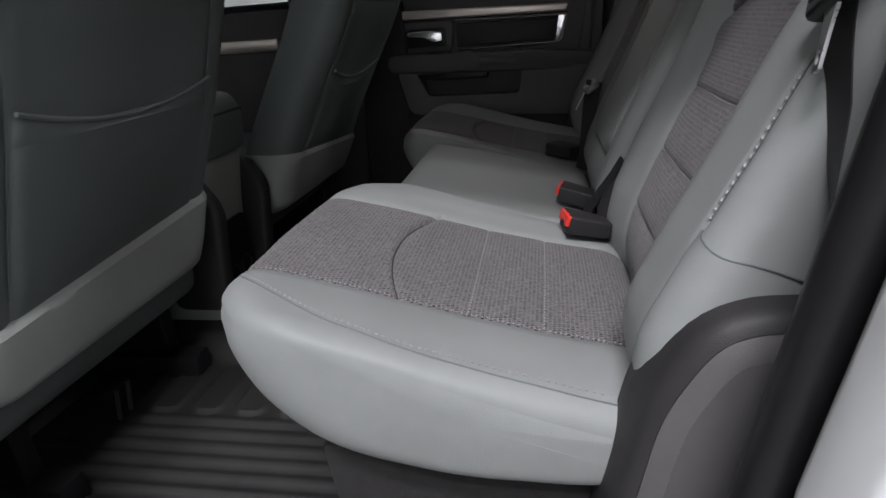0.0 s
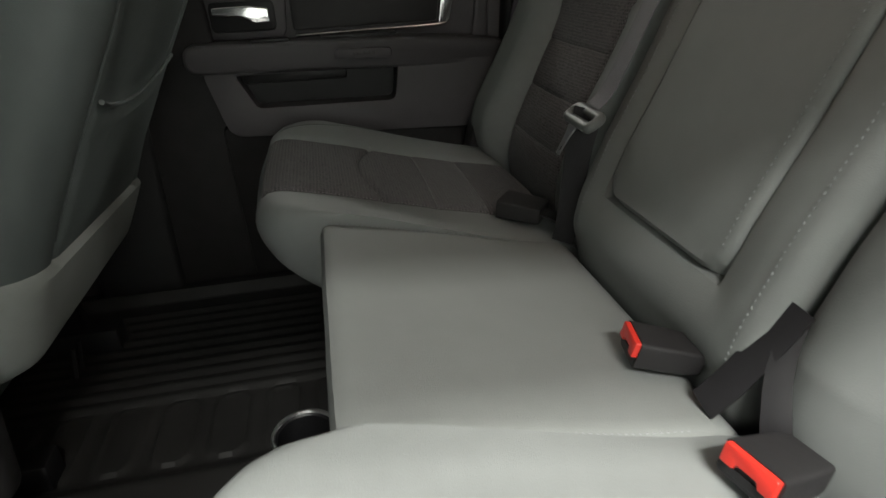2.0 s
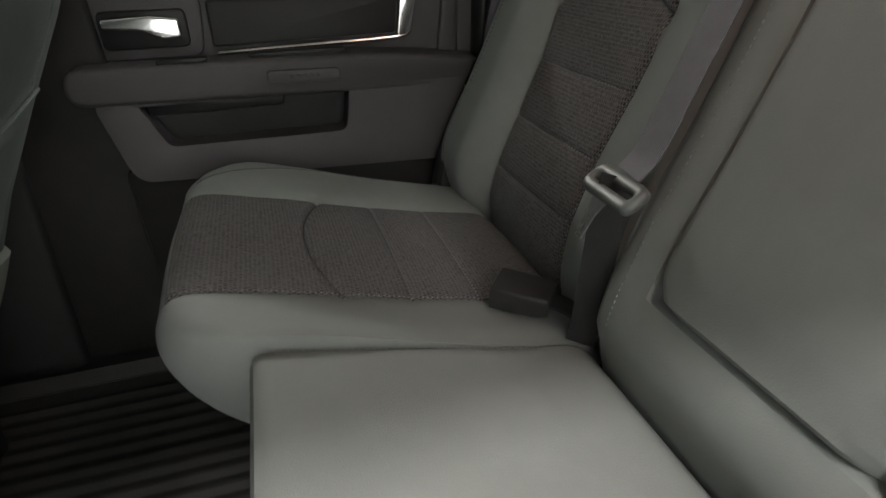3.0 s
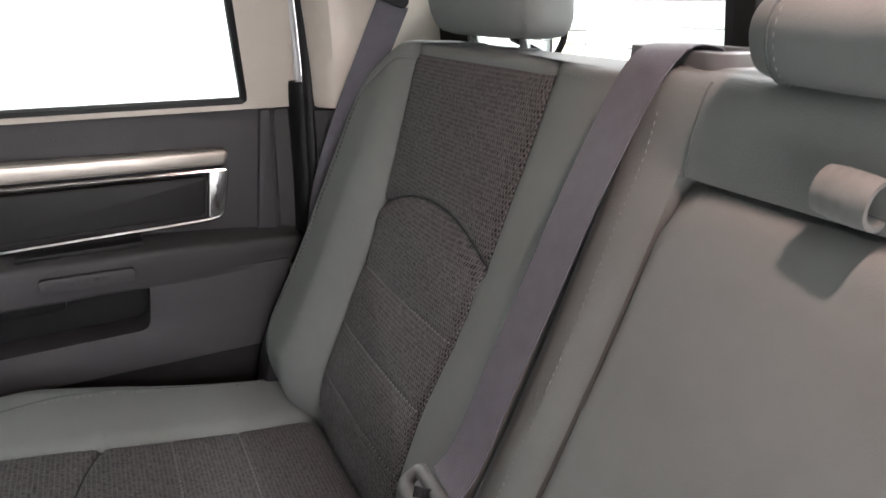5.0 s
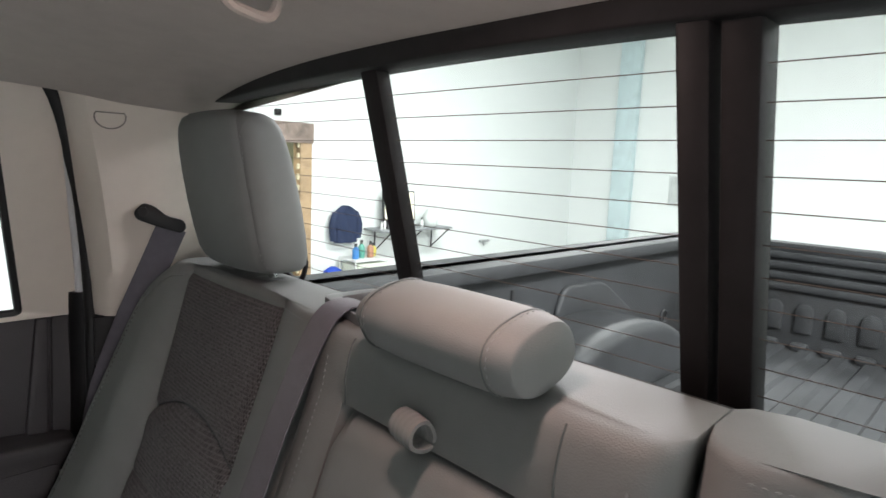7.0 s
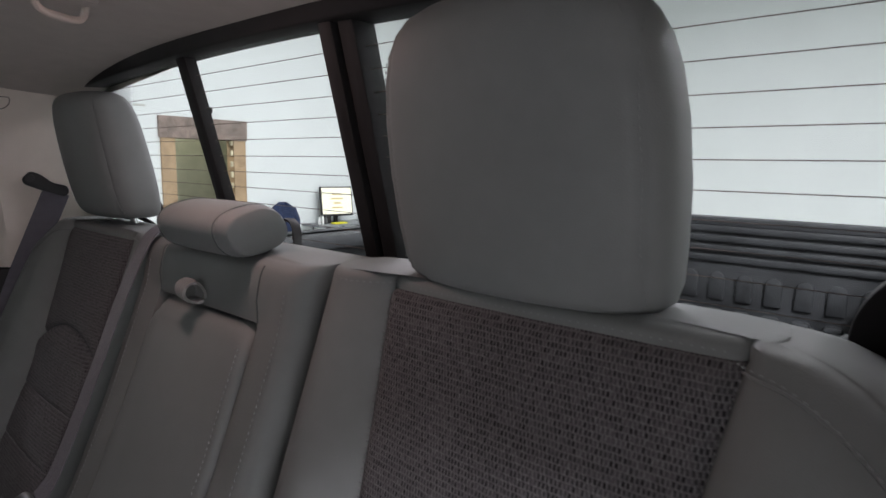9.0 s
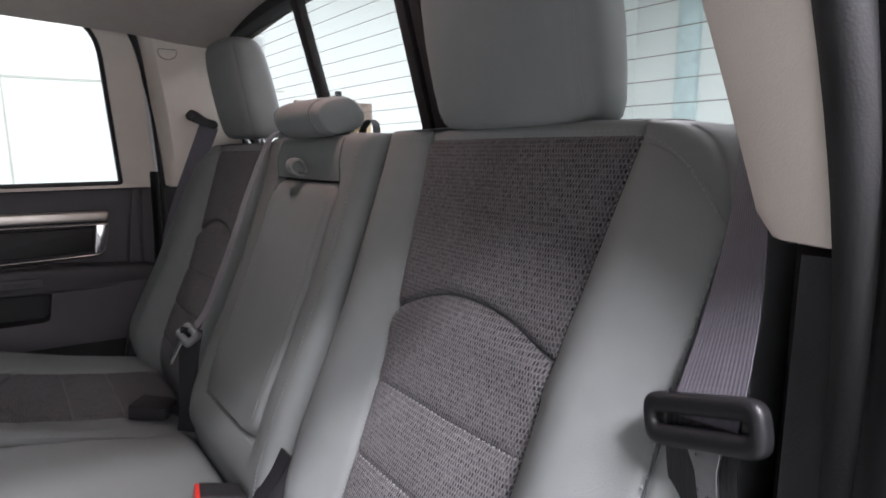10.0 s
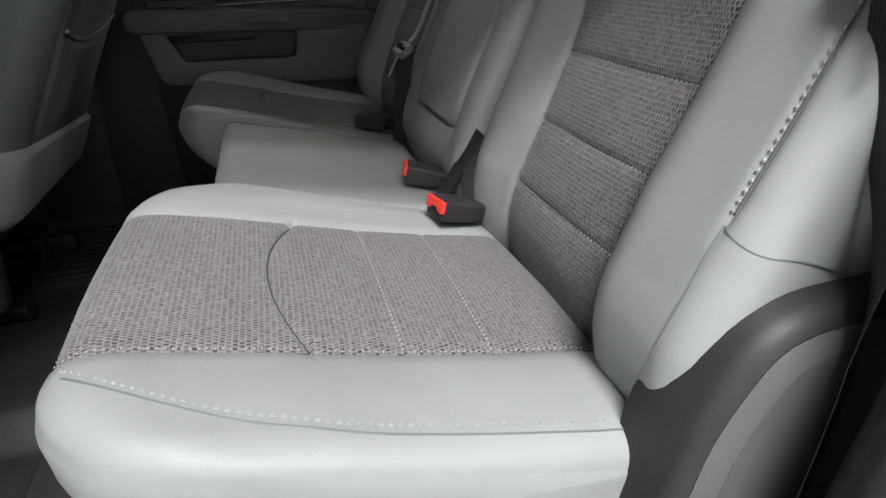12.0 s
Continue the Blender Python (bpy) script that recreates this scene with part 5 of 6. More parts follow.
# ---- rubber floor mat ----
def floor_mat():
    mat_ob = thing("floor_mat", "black ribbed rubber floor mat across the rear footwell", "floor mat", at=(-0.55, 0, 0))

    def height(x, y):
        z = 0.012
        a = abs(y)
        hump = max(0, min(1, (0.20 - a) / 0.07))
        z += 0.045 * (hump * hump * (3 - 2 * hump))
        edge = min(0.74 - a, x + 0.96, -0.235 - x)
        z += 0.022 * max(0, 1 - edge / 0.02)
        if 0.20 < a < 0.355 and edge > 0.04:
            u = abs(((x + 0.95) % 0.086) / 0.086 - 0.5) * 0.086
            q = math.hypot(max(0, u - 0.008), max(0, abs(a - 0.278) - 0.052)) - 0.020
            z += 0.004 * max(0, min(1, 0.5 - q / 0.003)) + 0.003 * dip(q, 0.004)
        elif a >= 0.36 and edge > 0.05:
            p = (a - 0.365) / 0.033
            z += 0.0055 * max(0, min(1, 2.2 * math.sin(2 * math.pi * p) + 0.4))
        return z
    xs = [-0.96 + 0.725 * i / 145 for i in range(146)]
    ys = [-0.74 + 1.48 * k / 222 for k in range(223)]
    rows = [[Vector((x, y, height(x, y))) for y in ys] for x in xs]
    rows = [r + [Vector((r[-1].x, r[-1].y, 0.0)), Vector((r[0].x, r[0].y, 0.0))] for r in rows]
    part("tray", skin(rows, True, None, None, ends=("", ""))["body"], RUBBER, mat_ob)


floor_mat()


# ---- front seats, seen from behind ----
def front_seat(sign, label):
    seat = thing("front_seat", label, "car seat", "front seats", at=(-0.9, sign * 0.4, 0.0))
    face = [(0.20, -0.722), (0.25, -0.706), (0.34, -0.684), (0.40, -0.664), (0.56, -0.600), (0.75, -0.535), (1.0, -0.455), (1.08, -0.44)]
    pocket = 0.571
    if sign > 0:
        face = [(0.15, -0.712), (0.20, -0.692), (0.25, -0.670), (0.36, -0.619), (0.42, -0.592), (0.53, -0.532), (0.557, -0.517), (0.65, -0.464), (0.75, -0.415), (1.0, -0.315), (1.08, -0.305)]
        pocket = 0.538
    y0, y1 = 0.125, 0.685
    lev = [0.226, 0.228, 0.234, 0.242] + [0.25 + 0.0125 * i for i in range(63)] + [1.04, 1.05, 1.056]
    fr = [0, 0.01, 0.03, 0.06, 0.09, 0.115, 0.13, 0.14, 0.15, 0.165] + [0.18 + 0.64 * i / 22 for i in range(23)] + [0.835, 0.85, 0.86, 0.87, 0.885, 0.91, 0.94, 0.97, 0.99, 1]
    rows = []
    seam_l, seam_r = 0.14, 0.86
    for z in lev:
        w = 0.985 + 0.015 * math.sin(math.pi * (z - 0.2) / 0.9) - 0.12 * (max(0, 0.345 - z) / 0.12) ** 2
        row = []
        end = max(0, 1 - (1.056 - z) / 0.05, 1 - (z - 0.226) / 0.03)
        for f in fr:
            y = (y0 + y1) / 2 + (f - 0.5) * (y1 - y0) * w
            e = min(f, 1 - f) * (y1 - y0)
            o = 0.055 - math.sqrt(max(0, 0.055 ** 2 - max(0, 0.055 - e) ** 2))
            o += 0.03 * end * end
            if z > 0.385:
                o += 0.005 * (dip((f - seam_l) * 0.56, 0.006) + dip((f - seam_r) * 0.56, 0.006))
                o += 0.005 * dip(z - 0.715, 0.006) * (1 if seam_l < f < seam_r else 0.3)
            sag = pocket + 0.030 * ((f - 0.5) / 0.36) ** 2
            if seam_l < f < seam_r and 0.385 < z < sag:
                o -= 0.012 * min(1, (sag - z) / 0.006) * math.sin(math.pi * (f - seam_l) / 0.72) ** 0.35 * (1 if z > 0.42 else (z - 0.385) / 0.035)
                o += 0.003 * dip(z - sag + 0.035, 0.005)
            if z < 0.385:
                o -= 0.010
            zs = z - 0.05 * f * max(0, 1 - abs(z - 0.385) / 0.17)
            x = lerp_table(face, zs) - o
            row.append(Vector((x, sign * y, zs)))
        for f in (0.97, 0.7, 0.3, 0.03):
            row.append(Vector((lerp_table(face, z) - 0.13, sign * (y0 + (y1 - y0) * f), z)))
        rows.append(row)
    n = len(fr)

    def region(k, j):
        z = (lev[k] + lev[k + 1]) / 2
        f = fr[min(j, n - 1)]
        if z < 0.385:
            return "lower_shell"
        if seam_l <= f < seam_r and z < pocket - 0.011:
            return "map_pocket"
        if seam_l <= f < seam_r and z < 0.715:
            return "back_panel"
        return "back_cover"
    out = skin(rows, True, region, None, ends=("lower_shell", "back_cover"))
    for name, bm in out.items():
        part(name, bm, SEAT_PLASTIC if name == "lower_shell" else FRONT_CLOTH, seat, "light grey plastic lower shell" if name == "lower_shell" else "")
    k0 = [k for k, z in enumerate(lev) if 0.40 < z < 0.99]
    for f in (seam_l, seam_r):
        j = min(range(n), key=lambda i: abs(fr[i] - f))
        part("seam_piping", tube([rows[k][j] + Vector((0.003, 0, 0)) for k in k0], 0.0022, 5), FRONT_CLOTH, seat)
    rim = []
    for f in np.linspace(seam_l + 0.01, seam_r - 0.01, 30):
        sag = pocket + 0.030 * ((f - 0.5) / 0.36) ** 2
        rim.append((lerp_table(face, sag) + 0.007, sign * ((y0 + y1) / 2 + (f - 0.5) * (y1 - y0)), sag))
    part("pocket_hem", tube(rim, 0.0032, 8), FRONT_CLOTH, seat)
    # cushion and rail of the front seat
    part("cushion", plate(rounded([(-1.30, 0.16), (-0.74, 0.16), (-0.74, 0.34), (-1.30, 0.38)], 0.05), "y", min(sign * y0, sign * y1) + 0.01, max(sign * y0, sign * y1) - 0.01, 0.03, 4), FRONT_CLOTH, seat)
    for y in (0.22, 0.58):
        part("rail", box((-1.25, sign * y - 0.025, 0.0), (-0.72, sign * y + 0.025, 0.06), 0.006), BLACK_SMOOTH, seat, "black seat rail")
        part("riser", box((-1.15, sign * y - 0.018, 0.06), (-0.78, sign * y + 0.018, 0.17), 0.006), BLACK_SMOOTH, seat)
    for dy in (0.0, 0.028):
        part("spring_rod", tube([(-0.745, sign * (0.41 + dy), 0.06), (-0.735, sign * (0.41 + dy), 0.12)], 0.004, 6), BLACK_SMOOTH, seat, "dark steel rod")
    # hinge cover at the console side
    hinge = plate(rounded([(-0.83, 0.10), (-0.70, 0.10), (-0.675, 0.33), (-0.72, 0.40), (-0.83, 0.36)], 0.03), "y", sign * 0.085, sign * 0.125, 0.012, 3)
    part("hinge_cover", hinge, BLACK_PLASTIC, seat, "black plastic hinge cover")


front_seat(-1, "dark grey driver seat with map pocket, seen from behind")
front_seat(1, "dark grey front passenger seat with map pocket, seen from behind")


def console():
    ob = thing("centre_console", "charcoal centre console with padded lid between the front seats", "console", at=(-0.9, 0.0, 0.0))
    body = plate(rounded([(-1.5, 0.0), (-0.76, 0.0), (-0.735, 0.30), (-0.715, 0.42), (-1.5, 0.42)], [0.01, 0.02, 0.03, 0.02, 0.02]), "y", -0.085, 0.085, 0.012, 3)
    part("body", body, SEAT_PLASTIC, ob, "light grey console body")
    part("lid", plate(rounded([(-1.25, 0.42), (-0.70, 0.42), (-0.69, 0.50), (-0.71, 0.548), (-1.25, 0.548)], [0.02, 0.02, 0.02, 0.04, 0.02]), "y", -0.088, 0.088, 0.016, 4), FRONT_CLOTH, ob, "padded grey lid")
    part("lid_gap", box((-1.0, -0.0885, 0.506), (-0.694, 0.0885, 0.512)), SEAL, ob)
    part("rear_outlet_panel", plate(rounded([(-0.075, 0.06), (0.075, 0.06), (0.070, 0.27), (-0.070, 0.27)], 0.015), "x", -0.755, -0.728, 0.006, 2), BLACK_SMOOTH, ob, "black rear outlet panel")
    for y in (-0.03, 0.03):
        rows = [[Vector((x, y + r * math.cos(2 * math.pi * k / 24), 0.15 + r * math.sin(2 * math.pi * k / 24))) for k in range(24)] for x, r in ((-0.730, 0.025), (-0.722, 0.025), (-0.722, 0.02), (-0.74, 0.019))]
        part("outlet_ring", skin(rows, True, None, None, ends=("", "body"))["body"], BLACK_PLASTIC, ob)


console()

# roof hook
hook = thing("roof_tether_loop", "beige moulded loop in the headliner recess", "hook", at=(0.14, 0.105, 1.12))
arc = spline([(0.105, 0.088, liner_z(0.105, 0.088) + 0.004), (0.112, 0.098, 1.128), (0.140, 0.118, 1.124), (0.165, 0.126, 1.127), (0.172, 0.124, liner_z(0.172, 0.124) + 0.003)], 24)
part("loop", tube(arc, 0.0044, 8), HEADLINER, hook)
part("recess", skin([[Vector((0.138 + r * math.cos(2 * math.pi * k / 24), 0.100 + 0.6 * r * math.sin(2 * math.pi * k / 24), z)) for k in range(24)] for r, z in ((0.040, liner_z(0.138, 0.14) - 0.003), (0.034, 1.139), (0.010, 1.141))], True, None, None, ends=("", "body"))["body"], HEADLINER, hook)
dome = thing("dome_lamp", "small warm dome lamp on the headliner", "lamp", at=(0.16, -0.05, 1.15))
part("lens", plate(rounded([(0.146, -0.064), (0.174, -0.064), (0.174, -0.036), (0.146, -0.036)], 0.008), "z", 1.1395, 1.152, 0.003, 2), glow("warm_lamp_lens", (1.0, 0.8, 0.65), 4.0), dome)

# black strap hanging behind the passenger-side headrest
strap_ob = thing("tether_strap", "black tether strap looped behind the passenger-side headrest", "strap", at=(0.37, 0.45, 0.86))
part("loop", tube(spline([(0.362, 0.50, 0.856), (0.372, 0.470, 0.846), (0.375, 0.433, 0.838), (0.374, 0.414, 0.868), (0.37, 0.430, 0.892), (0.36, 0.452, 0.905)], 30), 0.0042, 6), SEAL, strap_ob)

strap_two = thing("tether_strap", "black tether strap looped behind the middle headrest", "strap", at=(0.37, 0.02, 0.86))
part("loop", strap(spline([(0.368, 0.045, 0.846), (0.372, 0.040, 0.872), (0.374, 0.020, 0.884), (0.374, 0.002, 0.876), (0.372, -0.006, 0.850)], 24), 0.014, (1, 0, 0), 0.003), SEAL, strap_two)

# ---- truck bed behind the cab ----
def bed():
    ob = thing("truck_bed", "dark grey coated pickup bed with tailgate closed", "truck bed", at=(1.6, 0, 0.3))
    zf, zt, yi, x0, x1 = 0.30, 0.750, 0.70, 0.56, 2.72
    rows = []
    for i in range(121):
        y = -0.80 + 1.6 * i / 120
        rib = 0.014 * (1 if math.sin(2 * math.pi * y / 0.115) > 0.1 else 0)
        rows.append([Vector((x, y, zf + rib)) for x in (x0, x0 + 0.3, x1 - 0.3, x1)] + [Vector((x1, y, zf - 0.03)), Vector((x0, y, zf - 0.03))])
    part("floor", skin(rows, True, None, None, ends=("body", "body"))["body"], LINER, ob)
    for s in (1, -1):
        part("side_wall", plate(rounded([(x0, zf - 0.03), (x1, zf - 0.03), (x1, zt), (x0, zt)], 0.01), "y", s * 0.745, s * 0.80, 0.006, 2), LINER, ob)
        part("bed_rail", box((x0, min(s * 0.695, s * 0.86), zt - 0.045), (x1 + 0.03, max(s * 0.695, s * 0.86), zt), 0.010), LINER, ob)
        part("outer_panel", box((x0, min(s * 0.86, s * 0.92), -0.30), (x1 + 0.1, max(s * 0.86, s * 0.92), zt - 0.02), 0.02), PAINT, ob)
        # wheelhouse
        wh = []
        for k in range(25):
            a = math.pi * k / 24
            wh.append((1.62 + 0.46 * math.cos(a), zf + 0.24 * math.sin(a) ** 0.8))
        part("wheelhouse", plate(wh, "y", s * 0.50, s * 0.75, 0.035, 4), LINER, ob)
        rib = plate(rounded([(1.50, zf + 0.22), (2.0, zf + 0.10), (2.05, zf + 0.18), (1.80, zf + 0.33), (1.55, zf + 0.34)], 0.05), "y", s * 0.725, s * 0.75, 0.012, 3)
        part("pressed_rib", rib, LINER, ob)
        part("corner_post", plate(rounded([(x1 - 0.13, zf), (x1, zf), (x1, zt - 0.04), (x1 - 0.13, zt - 0.04)], 0.02), "y", s * 0.665, s * 0.75, 0.02, 3), LINER, ob)
        for x in (0.75, 2.35):
            part("tie_ring", tube([(x + 0.03 * math.cos(2 * math.pi * k / 16), s * 0.735, zf + 0.11 + 0.026 * math.sin(2 * math.pi * k / 16)) for k in range(16)], 0.005, 6, closed=True), LINER, ob)
        part("stake_slot", box((1.28, min(s * 0.738, s * 0.746), 0.60), (1.295, max(s * 0.738, s * 0.746), 0.655), 0.003), SEAL, ob)
    part("front_wall", box((x0 - 0.04, -0.80, zf - 0.03), (x0, 0.80, zt - 0.02), 0.006), LINER, ob)
    gate = part("tailgate", plate(rounded([(-0.74, zf - 0.03), (0.74, zf - 0.03), (0.74, zt), (-0.74, zt)], 0.02), "x", x1, x1 + 0.06, 0.008, 2), LINER, ob, "dark grey tailgate with pressed ribs")
    part("top_cap", box((x1 - 0.012, -0.74, zt - 0.035), (x1 + 0.07, 0.74, zt + 0.004), 0.006), LINER, gate)
    for z in (0.700, 0.655, 0.610, 0.565):
        part("level_rib", box((x1 - 0.016, -0.66, z - 0.015), (x1 + 0.004, 0.66, z + 0.015), 0.007), LINER, gate)
    for i in range(12):
        y = -0.64 + 0.1164 * i
        dome_line = [(y + 0.034 * math.cos(math.pi * k / 12), 0.468 + 0.036 * math.sin(math.pi * k / 12)) for k in range(13)] + [(y - 0.034, 0.375), (y + 0.034, 0.375)]
        part("pressed_dome", plate(dome_line, "x", x1 - 0.014, x1 + 0.004, 0.006, 2), LINER, gate)
        part("bottom_bump", box((x1 - 0.05, y - 0.035, zf), (x1 + 0.002, y + 0.035, zf + 0.035), 0.014), LINER, gate)
    part("floor_hook", tube([(1.62 + 0.022 * math.cos(2 * math.pi * k / 16), 0.02, zf + 0.016 + 0.02 * math.sin(2 * math.pi * k / 16)) for k in range(16)], 0.004, 6, closed=True), STEEL, ob, "bright steel ring")


bed()
# ---- workshop round the truck ----
WY = 6.75
structure("ground", box((-9, -7.0, GROUND - 0.1), (11, WY + 0.1, GROUND)), CONCRETE, "grey sealed concrete workshop floor", "floor")
DX0, DX1, DZ = 3.31, 4.16, 1.24
structure("wall_north", box((-9, WY, GROUND), (DX0, WY + 0.15, 4.4)), WALL, "white painted workshop wall", "wall")
structure("wall_north_2", box((DX1, WY, GROUND), (11, WY + 0.15, 4.4)), WALL, "white painted workshop wall behind the desk", "wall")
structure("wall_north_3", box((DX0, WY, DZ), (DX1, WY + 0.15, 4.4)), WALL, "white painted wall over the doorway", "wall")
structure("wall_south", box((-9, -7.0, GROUND), (11, -6.85, 4.4)), WALL, "white painted workshop wall", "wall")
structure("wall_east", box((10.85, -6.85, GROUND), (11, WY, 4.4)), WALL, "white painted workshop wall", "wall")
structure("wall_west", box((-9, -6.85, GROUND), (-8.85, WY, 4.4)), WALL, "white painted workshop wall", "wall")
structure("ceiling_workshop", box((-9, -7, 4.4), (11, WY + 0.15, 4.5)), WALL, "white workshop ceiling", "ceiling")
structure("passage_wall", box((2.6, WY + 1.2, GROUND), (5.0, WY + 1.3, 2.0)), material("olive_passage_wall", (0.30, 0.30, 0.22), 0.85), "olive painted wall beyond the doorway", "wall")
structure("passage_side", box((2.5, WY + 0.15, GROUND), (2.6, WY + 1.3, 2.0)), material("olive_passage_side", (0.30, 0.30, 0.22), 0.85), "olive painted side of the passage", "wall")
structure("passage_side", box((5.0, WY + 0.15, GROUND), (5.1, WY + 1.3, 2.0)), material("olive_passage_end", (0.30, 0.30, 0.22), 0.85), "olive painted side of the passage", "wall")
structure("passage_ceiling", box((2.5, WY + 0.15, 1.9), (5.1, WY + 1.3, 2.0)), WALL, "white ceiling of the passage", "ceiling")

# ---- things along the workshop wall ----
casing = tagged(new("door_3"), "doorway framed in raw pine and weathered board", "doorway", kind="structure")
casing.location = (3.74, WY, GROUND)
part("side_post", box((3.16, WY - 0.03, GROUND), (DX0 + 0.03, WY + 0.16, DZ), 0.006), WOOD, casing, "raw pine post")
part("side_post", box((DX1 - 0.02, WY - 0.03, GROUND), (4.32, WY + 0.16, DZ), 0.006), WOOD, casing, "raw pine post")
part("header_board", box((3.14, WY - 0.045, DZ), (4.34, WY + 0.16, 1.51), 0.008), BOARD, casing, "weathered brown header board")
for k in range(14):
    random.seed(k)
    z = GROUND + 0.15 + 0.145 * k
    part("foam_bead", box((DX1 - 0.055, WY - 0.01, z), (DX1 - 0.015, WY + 0.03, z + 0.05 + 0.06 * random.random()), 0.012), material("pale_foam", (0.62, 0.55, 0.38), 0.9) if k == 0 else bpy.data.materials["pale_foam"], casing)

DARK_METAL = material("dark_metal_bracket", (0.05, 0.05, 0.055), 0.5, vary=0.1)
PALE_TOP = material("grey_shelf_board", (0.25, 0.26, 0.27), 0.5, vary=0.08)
desk = thing("wall_desk", "narrow grey wall desk on dark folding brackets", "desk", at=(6.0, 6.5, 0.0))
part("top", box((5.25, 6.28, 0.0), (6.72, WY, 0.03), 0.004), PALE_TOP, desk)
for x in (5.45, 6.05, 6.66):
    bm = tube([(x, 6.72, 0.0), (x, 6.72, -0.36)], 0.012, 6)
    tube([(x, 6.32, -0.012), (x, 6.72, -0.34)], 0.010, 6, bm=bm)
    tube([(x, 6.30, -0.012), (x, 6.72, -0.012)], 0.012, 6, bm=bm)
    part("bracket", bm, DARK_METAL, desk, "dark metal bracket")

monitor = thing("monitor", "black computer monitor showing a pale page", "monitor", at=(5.75, 6.5, 0.03))
mm = Matrix.Translation((5.75, 6.52, 0.36)) @ pose(0, 0, 0, -8, 0, -14)
part("case", moved(box((-0.27, -0.02, -0.22), (0.27, 0.03, 0.24), 0.008), mm), BLACK_SMOOTH, monitor)
part("screen", moved(box((-0.25, -0.024, -0.19), (0.25, -0.0195, 0.22)), mm), glow("pale_screen", (0.85, 0.80, 0.62), 0.55), monitor, "pale lit screen")
for k, (z, w) in enumerate(((0.12, 0.16), (0.05, 0.20), (-0.02, 0.12), (-0.09, 0.18))):
    part("text_bar", moved(box((-w / 2, -0.027, z - 0.012), (w / 2, -0.0245, z + 0.012)), mm), glow("tan_text_bars", (0.62, 0.48, 0.22), 0.3) if k == 0 else bpy.data.materials["tan_text_bars"], monitor)
part("foot", box((5.62, 6.42, 0.031), (5.88, 6.62, 0.05), 0.004), BLACK_SMOOTH, monitor)
part("neck", box((5.72, 6.52, 0.05), (5.78, 6.56, 0.20), 0.004), BLACK_SMOOTH, monitor)


def bottle(x, y, z, r, h, colour, label):
    ob = thing("bottle", label, "bottle", "bottles on the desk", at=(x, y, z))
    rows = [[Vector((x + q * math.cos(2 * math.pi * k / 14), y + q * math.sin(2 * math.pi * k / 14), z + f * h)) for k in range(14)] for q, f in ((r * 0.9, 0), (r, 0.05), (r, 0.62), (r * 0.45, 0.78))]
    part("flask", skin(rows, True, None, None, ends=("body", "body"))["body"], material("bottle_plastic", colour, 0.4), ob)
    part("cap", tube([(x, y, z + 0.78 * h), (x, y, z + h)], r * 0.45, 10), material("cap_plastic", (0.05, 0.05, 0.05), 0.4), ob)


for x, r, h, c, n in ((5.34, 0.02, 0.15, (0.7, 0.7, 0.68), "small white spray bottle on the desk"), (5.40, 0.022, 0.17, (0.75, 0.75, 0.72), "tall white bottle on the desk"), (5.47, 0.02, 0.13, (0.1, 0.1, 0.1), "small black bottle on the desk"), (6.15, 0.03, 0.16, (0.75, 0.78, 0.78), "white bottle beside the monitor")):
    bottle(x, 6.42, 0.031, r, h, c, n)
tray = thing("cloth", "yellow cloth lying on the desk", "cloth", at=(5.65, 6.38, 0.031))
part("cloth", box((5.55, 6.30, 0.0305), (5.80, 6.42, 0.055), 0.012), material("yellow_cloth", (0.75, 0.68, 0.04), 0.8), tray)
caddy = thing("tool_caddy", "dark tool caddy on the desk", "caddy", at=(5.54, 6.5, 0.031))
part("tray", box((5.50, 6.48, 0.031), (5.62, 6.60, 0.17), 0.01), BLACK_PLASTIC, caddy)
jug = thing("clear_jar", "clear rounded jar on the desk", "jar", at=(6.4, 6.5, 0.03))
rows = [[Vector((6.40 + q * math.cos(2 * math.pi * k / 20), 6.5 + q * math.sin(2 * math.pi * k / 20), 0.031 + f)) for k in range(20)] for q, f in ((0.09, 0), (0.13, 0.05), (0.13, 0.15), (0.07, 0.25), (0.06, 0.28))]
part("jar", skin(rows, True, None, None, ends=("body", "body"))["body"], material("milky_plastic", (0.72, 0.76, 0.74), 0.3), jug)

# jacket on the wall
coat = thing("jacket", "navy work jacket hanging on the wall", "jacket", at=(4.85, 6.7, 0.35))
rows = []
for i in range(22):
    z = 0.38 - 0.54 * i / 21
    w = lerp_table([(-0.16, 0.20), (0.1, 0.22), (0.28, 0.21), (0.34, 0.13), (0.38, 0.05)], z)
    rows.append([Vector((4.86 + w * math.cos(2 * math.pi * k / 36), 6.66 + (0.06 + 0.018 * math.sin(7 * 2 * math.pi * k / 36 + z * 9)) * math.sin(2 * math.pi * k / 36), z)) for k in range(36)])
NAVY = material("navy_cloth", (0.018, 0.03, 0.075), 0.9, vary=0.2, scale=20)
part("body", skin(rows, True, None, None, ends=("body", "body"))["body"], NAVY, coat)
part("sleeve", tube(spline([(4.68, 6.66, 0.28), (4.62, 6.64, 0.1), (4.64, 6.64, -0.12)], 12), 0.05, 10), NAVY, coat)
part("sleeve", tube(spline([(5.03, 6.66, 0.28), (5.09, 6.64, 0.1), (5.06, 6.64, -0.10)], 12), 0.05, 10), NAVY, coat)

